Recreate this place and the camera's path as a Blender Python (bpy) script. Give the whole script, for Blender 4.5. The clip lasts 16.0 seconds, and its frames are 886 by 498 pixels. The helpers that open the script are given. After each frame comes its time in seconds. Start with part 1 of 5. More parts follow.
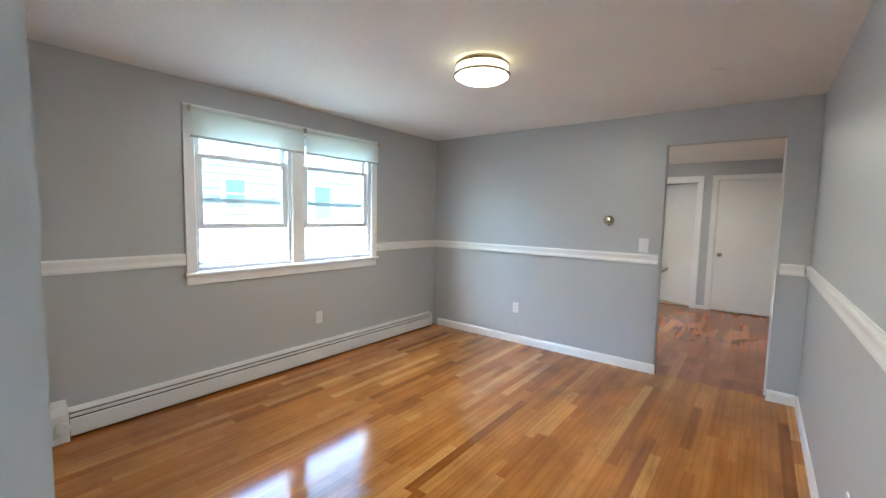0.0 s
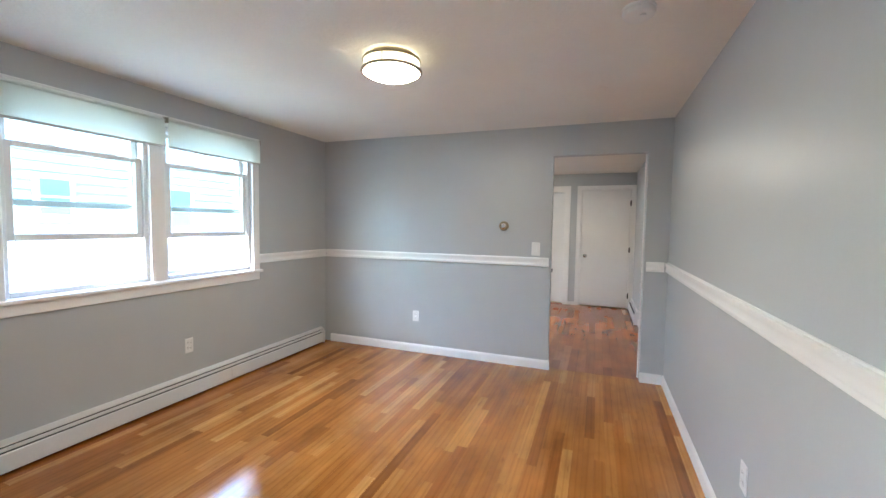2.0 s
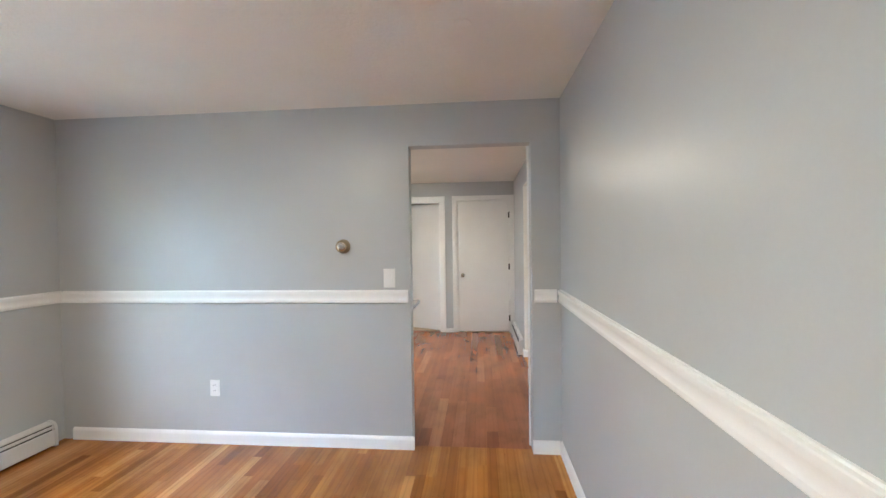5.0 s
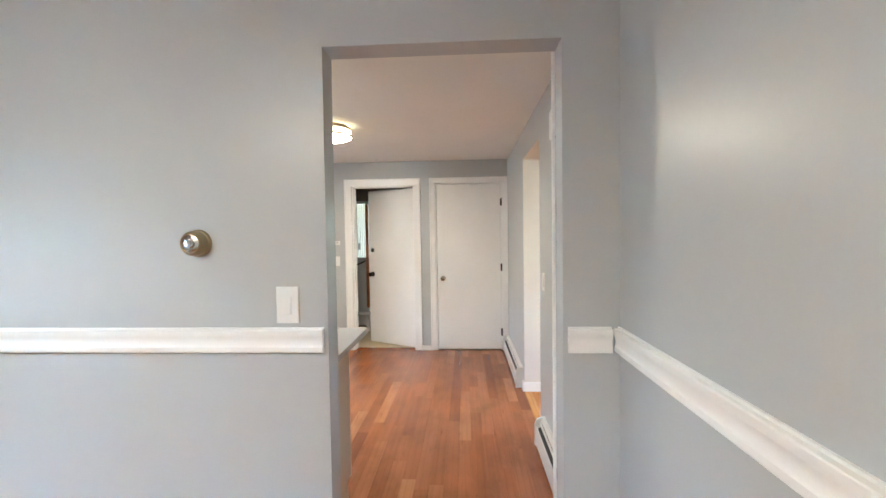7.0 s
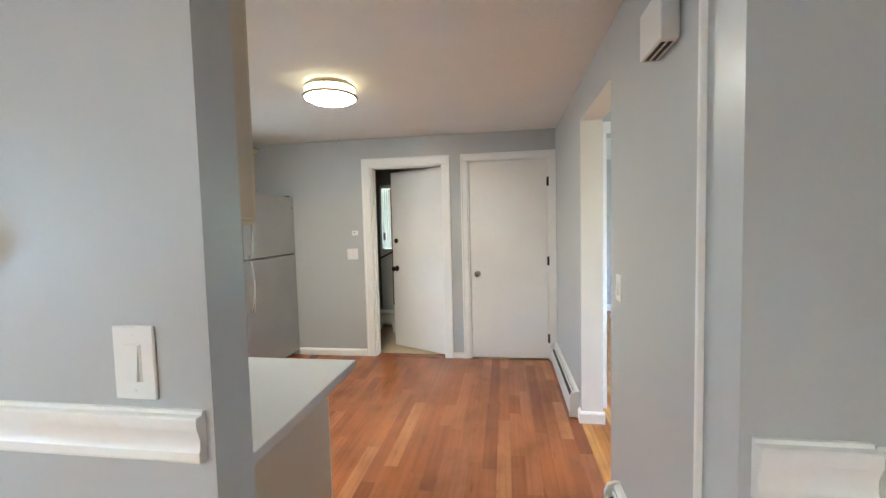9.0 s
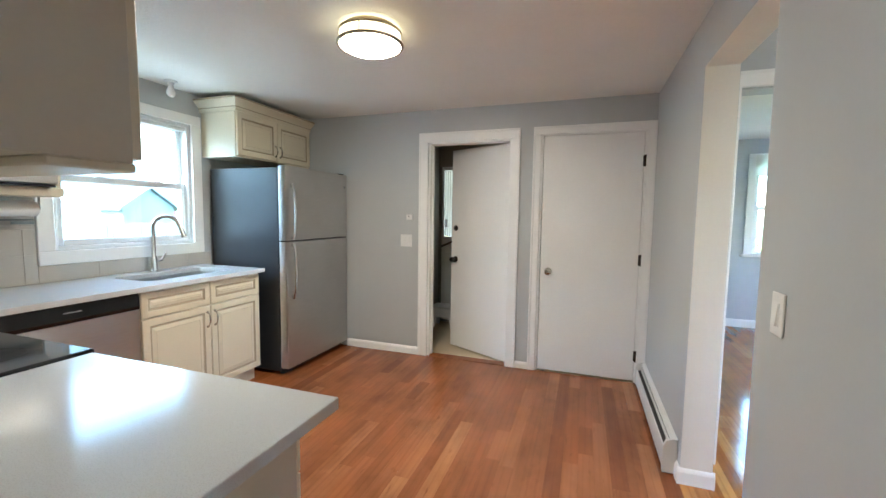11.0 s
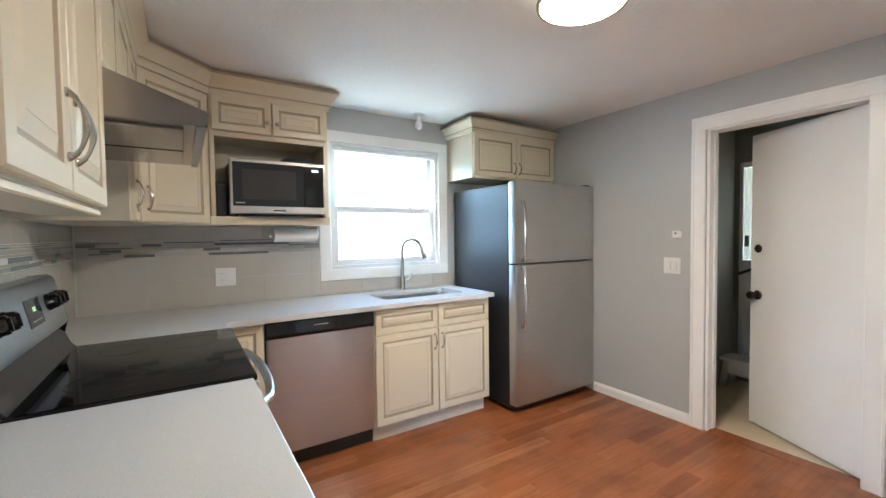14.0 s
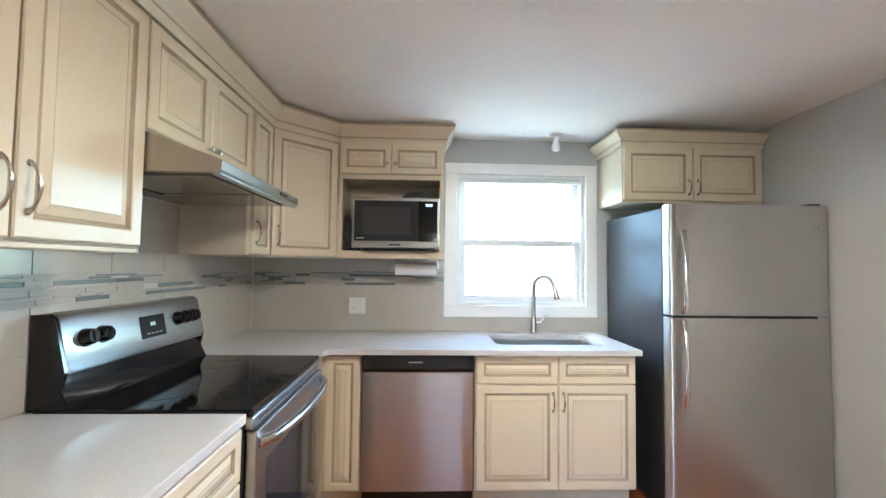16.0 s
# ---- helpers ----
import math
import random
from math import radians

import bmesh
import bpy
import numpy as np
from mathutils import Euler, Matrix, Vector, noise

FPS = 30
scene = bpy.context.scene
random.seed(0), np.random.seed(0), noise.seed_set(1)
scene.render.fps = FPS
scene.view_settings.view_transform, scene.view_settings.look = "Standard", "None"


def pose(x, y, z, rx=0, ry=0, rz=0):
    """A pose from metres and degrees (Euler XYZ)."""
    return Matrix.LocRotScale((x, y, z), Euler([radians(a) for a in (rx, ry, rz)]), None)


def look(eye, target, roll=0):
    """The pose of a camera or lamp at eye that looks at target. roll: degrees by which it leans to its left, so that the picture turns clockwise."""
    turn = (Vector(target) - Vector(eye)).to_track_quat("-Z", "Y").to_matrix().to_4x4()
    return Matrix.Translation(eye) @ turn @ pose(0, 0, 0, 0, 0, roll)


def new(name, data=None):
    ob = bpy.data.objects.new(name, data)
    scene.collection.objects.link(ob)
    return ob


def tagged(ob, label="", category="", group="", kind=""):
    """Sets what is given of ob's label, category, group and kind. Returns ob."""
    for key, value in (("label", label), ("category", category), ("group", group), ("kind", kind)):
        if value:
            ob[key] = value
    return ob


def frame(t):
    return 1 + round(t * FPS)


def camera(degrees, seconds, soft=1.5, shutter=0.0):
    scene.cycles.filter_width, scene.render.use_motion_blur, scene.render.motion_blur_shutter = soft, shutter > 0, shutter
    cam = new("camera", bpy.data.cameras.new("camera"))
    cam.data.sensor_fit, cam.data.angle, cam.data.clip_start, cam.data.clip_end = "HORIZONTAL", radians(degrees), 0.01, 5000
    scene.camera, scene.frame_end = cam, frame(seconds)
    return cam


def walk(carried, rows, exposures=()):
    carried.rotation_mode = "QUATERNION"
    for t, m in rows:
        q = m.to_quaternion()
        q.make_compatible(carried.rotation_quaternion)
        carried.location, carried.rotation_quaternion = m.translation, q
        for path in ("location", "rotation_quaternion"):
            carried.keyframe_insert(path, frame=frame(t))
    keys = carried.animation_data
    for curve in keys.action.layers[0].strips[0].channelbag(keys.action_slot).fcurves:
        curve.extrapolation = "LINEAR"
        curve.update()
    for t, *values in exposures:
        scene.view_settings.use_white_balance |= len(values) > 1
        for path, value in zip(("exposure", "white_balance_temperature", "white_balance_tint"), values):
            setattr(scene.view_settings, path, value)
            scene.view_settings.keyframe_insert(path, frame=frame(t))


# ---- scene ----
cam = camera(94.8, 16.0)
PATH = [
    (0, (0.827, 0.475, 1.396), (-0.395, 2.049, 1.231), 1.2),
    (0.5, (0.779, 0.499, 1.391), (-0.331, 2.155, 1.231), 1.3),
    (1, (0.71, 0.517, 1.384), (-0.279, 2.248, 1.224), 1.7),
    (1.5, (0.632, 0.519, 1.386), (-0.22, 2.323, 1.251), 1.5),
    (2, (0.559, 0.519, 1.38), (-0.15, 2.385, 1.263), 0.8),
    (2.5, (0.536, 0.574, 1.382), (-0.049, 2.48, 1.226), 0.7),
    (3, (0.562, 0.754, 1.379), (0.044, 2.68, 1.229), 1.0),
    (3.5, (0.582, 0.938, 1.395), (0.073, 2.868, 1.27), 1.5),
    (4, (0.57, 1.196, 1.394), (0.252, 3.17, 1.321), -0.2),
    (4.2, (0.599, 1.304, 1.411), (0.351, 3.287, 1.359), -1.4),
    (6.3, (0.617, 2.673, 1.399), (0.493, 4.669, 1.371), 0.3),
    (6.5, (0.64, 2.798, 1.405), (0.485, 4.791, 1.382), 1.1),
    (7, (0.62, 3.118, 1.395), (0.513, 5.114, 1.33), -0.8),
    (7.5, (0.622, 3.382, 1.389), (0.478, 5.376, 1.317), -1.0),
    (8, (0.674, 3.578, 1.391), (0.395, 5.555, 1.287), -0.2),
    (8.5, (0.66, 3.73, 1.379), (0.345, 5.701, 1.258), -1.1),
    (8.7, (0.63, 3.799, 1.385), (0.335, 5.774, 1.272), -1.5),
    (10.8, (0.644, 4.421, 1.339), (0.067, 6.328, 1.163), 1.0),
    (11, (0.626, 4.479, 1.337), (-0.022, 6.364, 1.176), 0.8),
    (11.5, (0.566, 4.599, 1.344), (-0.185, 6.447, 1.207), -0.7),
    (12, (0.556, 4.756, 1.339), (-0.325, 6.546, 1.194), 0.8),
    (12.5, (0.571, 4.94, 1.337), (-0.553, 6.589, 1.202), 1.6),
    (13, (0.599, 5.026, 1.339), (-0.772, 6.476, 1.207), 0.6),
    (13.5, (0.617, 5.052, 1.336), (-0.992, 6.239, 1.282), 0.1),
    (14, (0.58, 5.115, 1.339), (-1.102, 6.194, 1.269), -0.7),
    (14.5, (0.508, 5.277, 1.374), (-1.267, 6.199, 1.36), -2.0),
    (15, (0.479, 5.437, 1.368), (-1.401, 6.12, 1.373), -2.3),
    (15.5, (0.531, 5.646, 1.382), (-1.443, 5.965, 1.416), -0.1),
    (16, (0.518, 5.851, 1.37), (-1.479, 5.924, 1.453), 0.7),
]
EXPOSURE = [(0, 5.63, 6080, 5), (2, 5.71, 6080, 7), (4, 5.74, 6080, 6), (6.5, 6.31, 6520, 9), (7.5, 6.24, 6220, 6), (8.5, 6.18, 6170, 4.5), (11, 5.89, 6120, 6.0), (13, 5.9, 6220, 4.5), (14, 5.99, 6170, 10), (16, 6.13, 6120, 10)]
walk(cam, [(t, look(eye, target, roll)) for t, eye, target, roll in PATH], EXPOSURE)

# ---- world, sun, exposure ----
world = bpy.data.worlds.new("world")
scene.world = world
world.use_nodes = True
wn = world.node_tree.nodes
sky = wn.new("ShaderNodeTexSky")
sky.sky_type, sky.sun_disc = "NISHITA", False
sky.air_density, sky.dust_density, sky.ozone_density = 1.0, 2.0, 1.0
sky.sun_elevation, sky.sun_rotation = radians(48), radians(183)
wn["Background"].inputs["Strength"].default_value = 0.15
world.node_tree.links.new(sky.outputs[0], wn["Background"].inputs["Color"])
sun_data = bpy.data.lights.new("sun", "SUN")
sun_data.energy, sun_data.angle, sun_data.color = 3.0, radians(0.5), (1.0, 0.95, 0.88)
sun = new("sun", sun_data)
sun.matrix_world = look((0, 0, 20), Vector((0, 0, 20)) - Vector((math.cos(radians(48)) * math.sin(radians(183)), math.cos(radians(48)) * math.cos(radians(183)), math.sin(radians(48)))))

# ---- plan, metres ----
XW, XE = -2.435, 1.135          # inner faces of the window wall and of the opposite wall
XWO, XEO = -2.60, 1.28          # their outer faces
YS, YS0 = 0.53, 0.40            # wall beside the camera's start
YP, YP1 = 4.50, 4.60            # partition between dining room and kitchen
YN, YN1 = 8.045, 8.165            # end wall of the kitchen
ZD, ZK = 2.32, 2.30             # ceilings


# ---- materials ----
def nodes_of(name):
    m = bpy.data.materials.new(name)
    m.use_nodes = True
    return m, m.node_tree.nodes, m.node_tree.links, m.node_tree.nodes["Principled BSDF"]


def mixed(n, l, fac, a, b, kind="MIX"):
    x = n.new("ShaderNodeMix")
    x.data_type, x.blend_type = "RGBA", kind
    for sock, v in ((x.inputs[0], fac), (x.inputs[6], a), (x.inputs[7], b)):
        if isinstance(v, (int, float)):
            sock.default_value = v
        elif isinstance(v, tuple):
            sock.default_value = (*v, 1) if len(v) == 3 else v
        else:
            l.new(v, sock)
    return x.outputs[2]


def coords(n, l, scale=(1, 1, 1), offset=None):
    g = n.new("ShaderNodeNewGeometry")
    m = n.new("ShaderNodeMapping")
    m.inputs["Scale"].default_value = scale
    l.new(g.outputs["Position"], m.inputs["Vector"])
    if offset is not None:
        l.new(offset, m.inputs["Location"])
    return m.outputs[0]


def noise_of(n, l, vec, scale, detail=4, rough=0.55):
    t = n.new("ShaderNodeTexNoise")
    t.inputs["Scale"].default_value, t.inputs["Detail"].default_value, t.inputs["Roughness"].default_value = scale, detail, rough
    l.new(vec, t.inputs["Vector"])
    return t.outputs[0]


def ramp_of(n, l, fac, stops):
    r = n.new("ShaderNodeValToRGB")
    e = r.color_ramp.elements
    e[0].position, e[0].color = stops[0][0], (*stops[0][1], 1)
    e[1].position, e[1].color = stops[-1][0], (*stops[-1][1], 1)
    for p, c in stops[1:-1]:
        e.new(p).color = (*c, 1)
    l.new(fac, r.inputs[0])
    return r.outputs[0]


def bump_of(n, l, b, height, strength, distance):
    u = n.new("ShaderNodeBump")
    u.inputs["Strength"].default_value, u.inputs["Distance"].default_value = strength, distance
    l.new(height, u.inputs["Height"])
    l.new(u.outputs[0], b.inputs["Normal"])


def paint(name, col, rough=0.5, wear=0.06, bump=0.15, fine=180.0, metal=0.0, coarse=1.3, distance=0.001, coat=0.0):
    """Painted or plain surface: colour drifting at two scales, uneven gloss, fine relief."""
    m, n, l, b = nodes_of(name)
    v = coords(n, l)
    big, small = noise_of(n, l, v, coarse, 3), noise_of(n, l, v, fine, 3)
    dark = tuple(c * (1 - wear) for c in col)
    lite = tuple(min(1, c * (1 + wear)) for c in col)
    c1 = ramp_of(n, l, big, [(0.3, dark), (0.7, lite)])
    c2 = ramp_of(n, l, small, [(0.3, tuple(1 - wear * 0.6 for _ in col)), (0.7, (1, 1, 1))])
    l.new(mixed(n, l, 1.0, c1, c2, "MULTIPLY"), b.inputs["Base Color"])
    r = n.new("ShaderNodeMapRange")
    r.inputs["To Min"].default_value, r.inputs["To Max"].default_value = rough * 0.85, min(1, rough * 1.15)
    l.new(big, r.inputs["Value"])
    l.new(r.outputs[0], b.inputs["Roughness"])
    b.inputs["Metallic"].default_value = metal
    b.inputs["Coat Weight"].default_value = coat
    if bump:
        bump_of(n, l, b, small, bump, distance)
    return m


def glow(name, col, strength):
    m, n, l, b = nodes_of(name)
    b.inputs["Base Color"].default_value = (0.85, 0.85, 0.85, 1)
    b.inputs["Emission Color"].default_value = (*col, 1)
    b.inputs["Emission Strength"].default_value = strength
    b.inputs["Roughness"].default_value = 0.4
    return m


def brushed(name, col, rough, scale, stretch, across=None):
    """Brushed steel: fine lines along one axis; highlights draw out across them."""
    m, n, l, b = nodes_of(name)
    lines = noise_of(n, l, coords(n, l, stretch), scale, 2)
    blot = noise_of(n, l, coords(n, l), 2.2, 3)
    c = ramp_of(n, l, lines, [(0.3, tuple(x * 0.9 for x in col)), (0.7, col)])
    c2 = ramp_of(n, l, blot, [(0.3, (0.9, 0.9, 0.9)), (0.7, (1, 1, 1))])
    l.new(mixed(n, l, 1.0, c, c2, "MULTIPLY"), b.inputs["Base Color"])
    b.inputs["Metallic"].default_value, b.inputs["Roughness"].default_value = 1.0, rough
    bump_of(n, l, b, lines, 0.12, 0.0004)
    if across:
        t = n.new("ShaderNodeCombineXYZ")
        for k in range(3):
            t.inputs[k].default_value = across[k]
        l.new(t.outputs[0], b.inputs["Tangent"])
        b.inputs["Anisotropic"].default_value = 0.6
    return m


def oak(name, tones, island=False, gloss=0.10, grain=1.0):
    """Varnished oak strip: tone by piece, grain along y, growth rings."""
    m, n, l, b = nodes_of(name)
    if island:
        rnd = n.new("ShaderNodeNewGeometry").outputs["Random Per Island"]
    else:
        rnd = n.new("ShaderNodeObjectInfo").outputs["Random"]
    tone = ramp_of(n, l, rnd, tones)
    off = n.new("ShaderNodeCombineXYZ")
    k = n.new("ShaderNodeMath")
    k.operation = "MULTIPLY"
    k.inputs[1].default_value = 37.0
    l.new(rnd, k.inputs[0])
    l.new(k.outputs[0], off.inputs[1])
    l.new(k.outputs[0], off.inputs[0])
    fibre = noise_of(n, l, coords(n, l, (170, 4, 40), off.outputs[0]), 1.0, 4, 0.65)
    w = n.new("ShaderNodeTexWave")
    w.wave_type, w.bands_direction = "BANDS", "X"
    w.inputs["Scale"].default_value, w.inputs["Distortion"].default_value = 0.9, 9.0
    w.inputs["Detail"].default_value, w.inputs["Detail Scale"].default_value = 2.0, 0.35
    l.new(coords(n, l, (9, 0.7, 1), off.outputs[0]), w.inputs["Vector"])
    c = mixed(n, l, 0.2 * grain, tone, ramp_of(n, l, fibre, [(0.32, (0.62, 0.55, 0.48)), (0.62, (1.0, 1.0, 1.0))]), "MULTIPLY")
    soft = noise_of(n, l, coords(n, l, (16, 1.6, 10), off.outputs[0]), 1.0, 3, 0.5)
    c = mixed(n, l, 0.55, c, ramp_of(n, l, soft, [(0.3, (0.72, 0.66, 0.6)), (0.65, (1.05, 1.05, 1.05))]), "MULTIPLY")
    c = mixed(n, l, 0.36 * grain, c, ramp_of(n, l, w.outputs["Color"], [(0.0, (0.6, 0.5, 0.4)), (0.3, (1.0, 1.0, 1.0))]), "MULTIPLY")
    fleck = noise_of(n, l, coords(n, l, (34, 5.5, 10), off.outputs[0]), 1.0, 3, 0.6)
    c = mixed(n, l, 0.6, c, ramp_of(n, l, fleck, [(0.63, (1.0, 1.0, 1.0)), (0.74, (0.5, 0.4, 0.32))]), "MULTIPLY")
    stain = noise_of(n, l, coords(n, l, (1.6, 0.9, 1)), 2.3, 4, 0.6)
    c = mixed(n, l, 1.0, c, ramp_of(n, l, stain, [(0.32, (0.76, 0.72, 0.68)), (0.5, (1.0, 1.0, 1.0)), (0.68, (1.2, 1.14, 1.08))]), "MULTIPLY")
    worn = noise_of(n, l, coords(n, l), 1.4, 3)
    l.new(c, b.inputs["Base Color"])
    r = n.new("ShaderNodeMapRange")
    r.inputs["To Min"].default_value, r.inputs["To Max"].default_value = gloss * 0.75, gloss * 1.4
    l.new(worn, r.inputs["Value"])
    l.new(r.outputs[0], b.inputs["Roughness"])
    if grain > 0.9:
        wav = noise_of(n, l, coords(n, l, (30, 4, 30), off.outputs[0]), 1.0, 2)
        bump_of(n, l, b, wav, 0.04, 0.002)
    return m


def clear_glass(name, tint):
    m, n, l, b = nodes_of(name)
    n.remove(b)
    t, g, f, x = n.new("ShaderNodeBsdfTransparent"), n.new("ShaderNodeBsdfGlossy"), n.new("ShaderNodeMath"), n.new("ShaderNodeMixShader")
    w, p = n.new("ShaderNodeLayerWeight"), n.new("ShaderNodeMath")
    p.operation, p.inputs[1].default_value = "POWER", 4.0
    f.operation, f.inputs[1].default_value, f.inputs[2].default_value = "MULTIPLY_ADD", 0.5, 0.03
    l.new(w.outputs["Facing"], p.inputs[0])
    l.new(p.outputs[0], f.inputs[0])
    t.inputs[0].default_value, g.inputs["Roughness"].default_value = (*tint, 1), 0.02
    l.new(f.outputs[0], x.inputs[0])
    l.new(t.outputs[0], x.inputs[1])
    l.new(g.outputs[0], x.inputs[2])
    l.new(x.outputs[0], n["Material Output"].inputs["Surface"])
    return m


def quartz(name):
    m, n, l, b = nodes_of(name)
    v = coords(n, l)
    c = ramp_of(n, l, noise_of(n, l, v, 420, 2), [(0.35, (0.51, 0.507, 0.503)), (0.5, (0.60, 0.60, 0.597))])
    c = mixed(n, l, 1.0, c, ramp_of(n, l, noise_of(n, l, v, 1.6, 3), [(0.3, (0.95, 0.95, 0.95)), (0.7, (1, 1, 1))]), "MULTIPLY")
    l.new(c, b.inputs["Base Color"])
    b.inputs["Roughness"].default_value = 0.14
    b.inputs["Specular IOR Level"].default_value = 0.3
    return m


def fabric(name, col):
    m, n, l, b = nodes_of(name)
    t, d, x = n.new("ShaderNodeBsdfTranslucent"), n.new("ShaderNodeBsdfDiffuse"), n.new("ShaderNodeMixShader")
    weave = ramp_of(n, l, noise_of(n, l, coords(n, l, (1, 1, 1)), 500, 2), [(0.3, tuple(c * 0.9 for c in col)), (0.7, col)])
    l.new(weave, t.inputs[0])
    l.new(weave, d.inputs[0])
    x.inputs[0].default_value = 0.7
    l.new(d.outputs[0], x.inputs[1])
    l.new(t.outputs[0], x.inputs[2])
    n.remove(b)
    l.new(x.outputs[0], n["Material Output"].inputs["Surface"])
    return m


M_WALL = paint("grey_wall_paint", (0.467, 0.487, 0.499), 0.36, 0.03, 0.25, 90, distance=0.0006)
M_LANDING = paint("landing_wall_paint", (0.36, 0.36, 0.315), 0.5, 0.05, 0.2, 90)
M_GREEN = paint("green_wall_paint", (0.27, 0.265, 0.215), 0.5, 0.06, 0.2, 90)
M_CEIL = paint("ceiling_paint", (0.83, 0.82, 0.78), 0.7, 0.03, 0.6, 55, distance=0.004)
M_TRIM = paint("white_trim_paint", (0.85, 0.85, 0.84), 0.32, 0.03, 0.2, 120, distance=0.0005)
M_DOOR = paint("door_paint", (0.83, 0.825, 0.81), 0.42, 0.04, 0.25, 70, distance=0.0006)
M_HEAT = paint("heater_enamel", (0.72, 0.72, 0.71), 0.3, 0.05, 0.1, 60)
# near-black: shade of slots and gaps put into colour, also gasket and lens
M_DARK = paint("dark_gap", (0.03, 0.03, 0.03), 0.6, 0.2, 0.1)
M_PLASTIC = paint("white_plastic", (0.78, 0.78, 0.77), 0.3, 0.02, 0.0)
M_VINYL = paint("white_vinyl", (0.75, 0.77, 0.78), 0.35, 0.03, 0.1)
M_BRASS = paint("aged_brass", (0.34, 0.27, 0.17), 0.34, 0.12, 0.1, metal=0.7)
M_NICKEL = paint("brushed_nickel", (0.60, 0.57, 0.53), 0.26, 0.08, 0.05, metal=1.0)
M_PULL = paint("satin_nickel", (0.56, 0.53, 0.49), 0.27, 0.12, 0.1, metal=1.0)
M_PEWTER = paint("pewter", (0.42, 0.40, 0.37), 0.32, 0.15, 0.2, metal=1.0)
M_BRONZE = paint("oil_rubbed_bronze", (0.035, 0.028, 0.024), 0.35, 0.3, 0.1, metal=0.8)
M_GLASS = clear_glass("window_glass", (0.80, 0.885, 0.875))
# warm grey tint added to dim and warm the landing's daylight
M_GLASSDIM = clear_glass("daylight_dimming_glass", (0.42, 0.38, 0.33))
M_HEM = paint("taupe_hem", (0.44, 0.41, 0.37), 0.6, 0.05, 0.2)
M_SHADE = fabric("shade_cloth", (0.82, 0.83, 0.79))
M_LAMP = glow("lamp_diffuser", (1.0, 0.90, 0.75), 2.7)
M_LAMPSIDE = glow("lamp_side_glass", (1.0, 0.86, 0.56), 0.085)
M_BRUSH = brushed("lamp_ring_metal", (0.45, 0.39, 0.28), 0.36, 60, (1, 1, 20))
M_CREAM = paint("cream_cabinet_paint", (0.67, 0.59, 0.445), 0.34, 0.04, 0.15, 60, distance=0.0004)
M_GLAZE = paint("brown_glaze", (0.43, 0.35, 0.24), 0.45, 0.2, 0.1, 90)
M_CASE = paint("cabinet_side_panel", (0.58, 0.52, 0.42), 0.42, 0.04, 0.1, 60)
M_QUARTZ = quartz("white_quartz")
M_STEEL = brushed("stainless_steel", (0.50, 0.485, 0.465), 0.33, 420, (0.02, 1, 1))
M_STEELV = brushed("stainless_steel_doors", (0.575, 0.57, 0.56), 0.32, 420, (1, 0.02, 1), (0, 0, 1))
M_CHROME = paint("polished_steel", (0.72, 0.73, 0.74), 0.14, 0.04, 0.0, metal=1.0)
M_BLACK = paint("black_enamel", (0.007, 0.0075, 0.009), 0.1, 0.2, 0.0)
M_BLACKTEX = paint("textured_black_steel", (0.022, 0.024, 0.028), 0.30, 0.15, 0.3, 260)
M_GLASSTOP = paint("black_ceramic_glass", (0.006, 0.006, 0.007), 0.06, 0.2, 0.0)
M_RINGS = paint("burner_print", (0.05, 0.05, 0.052), 0.15, 0.1, 0.0)
M_SCREEN = paint("dark_screen", (0.03, 0.035, 0.042), 0.08, 0.1, 0.0)
M_DIGIT = glow("green_digits", (0.25, 1.0, 0.2), 0.010)
M_DIGITB = glow("blue_digits", (0.5, 0.65, 1.0), 0.03)
M_TILE = paint("greige_tile_glaze", (0.50, 0.475, 0.435), 0.16, 0.04, 0.0, coarse=3.0)
M_GROUT = paint("grout", (0.56, 0.54, 0.50), 0.8, 0.06, 0.4, 200)
M_STRIPS = [paint("mosaic_slate", (0.15, 0.175, 0.18), 0.3, 0.15, 0.0), paint("mosaic_glass", (0.26, 0.31, 0.315), 0.2, 0.1, 0.0),
            paint("mosaic_pale", (0.53, 0.51, 0.475), 0.3, 0.05, 0.0)]
M_PAPER = paint("kitchen_paper", (0.82, 0.81, 0.80), 0.85, 0.03, 0.6, 140)
M_BULB = paint("frosted_bulb", (0.82, 0.82, 0.80), 0.2, 0.02, 0.0)
M_LINO = paint("beige_vinyl_floor", (0.60, 0.47, 0.31), 0.35, 0.1, 0.2, 30)
M_POT = paint("dark_plastic_lid", (0.04, 0.045, 0.05), 0.3, 0.1, 0.0)
TONES_D = [(0.0, (0.252, 0.082, 0.014)), (0.1, (0.348, 0.12, 0.022)), (0.25, (0.396, 0.146, 0.028)), (0.75, (0.444, 0.174, 0.035)), (0.9, (0.516, 0.222, 0.052)), (1.0, (0.6, 0.288, 0.079))]
TONES_K = [(0.0, (0.217, 0.064, 0.022)), (0.1, (0.279, 0.089, 0.031)), (0.3, (0.303, 0.099, 0.036)), (0.75, (0.325, 0.112, 0.041)), (0.92, (0.377, 0.14, 0.053)), (1.0, (0.456, 0.188, 0.076))]
M_OAK_D, M_OAK_DI = oak("honey_oak_strip", TONES_D), oak("honey_oak_rest", TONES_D, True)
M_OAK_K, M_OAK_KI = oak("red_oak_strip", TONES_K, gloss=0.18, grain=0.55), oak("red_oak_rest", TONES_K, True, gloss=0.18, grain=0.55)
M_SUB = paint("subfloor", (0.06, 0.03, 0.015), 0.7, 0.2, 0.2)
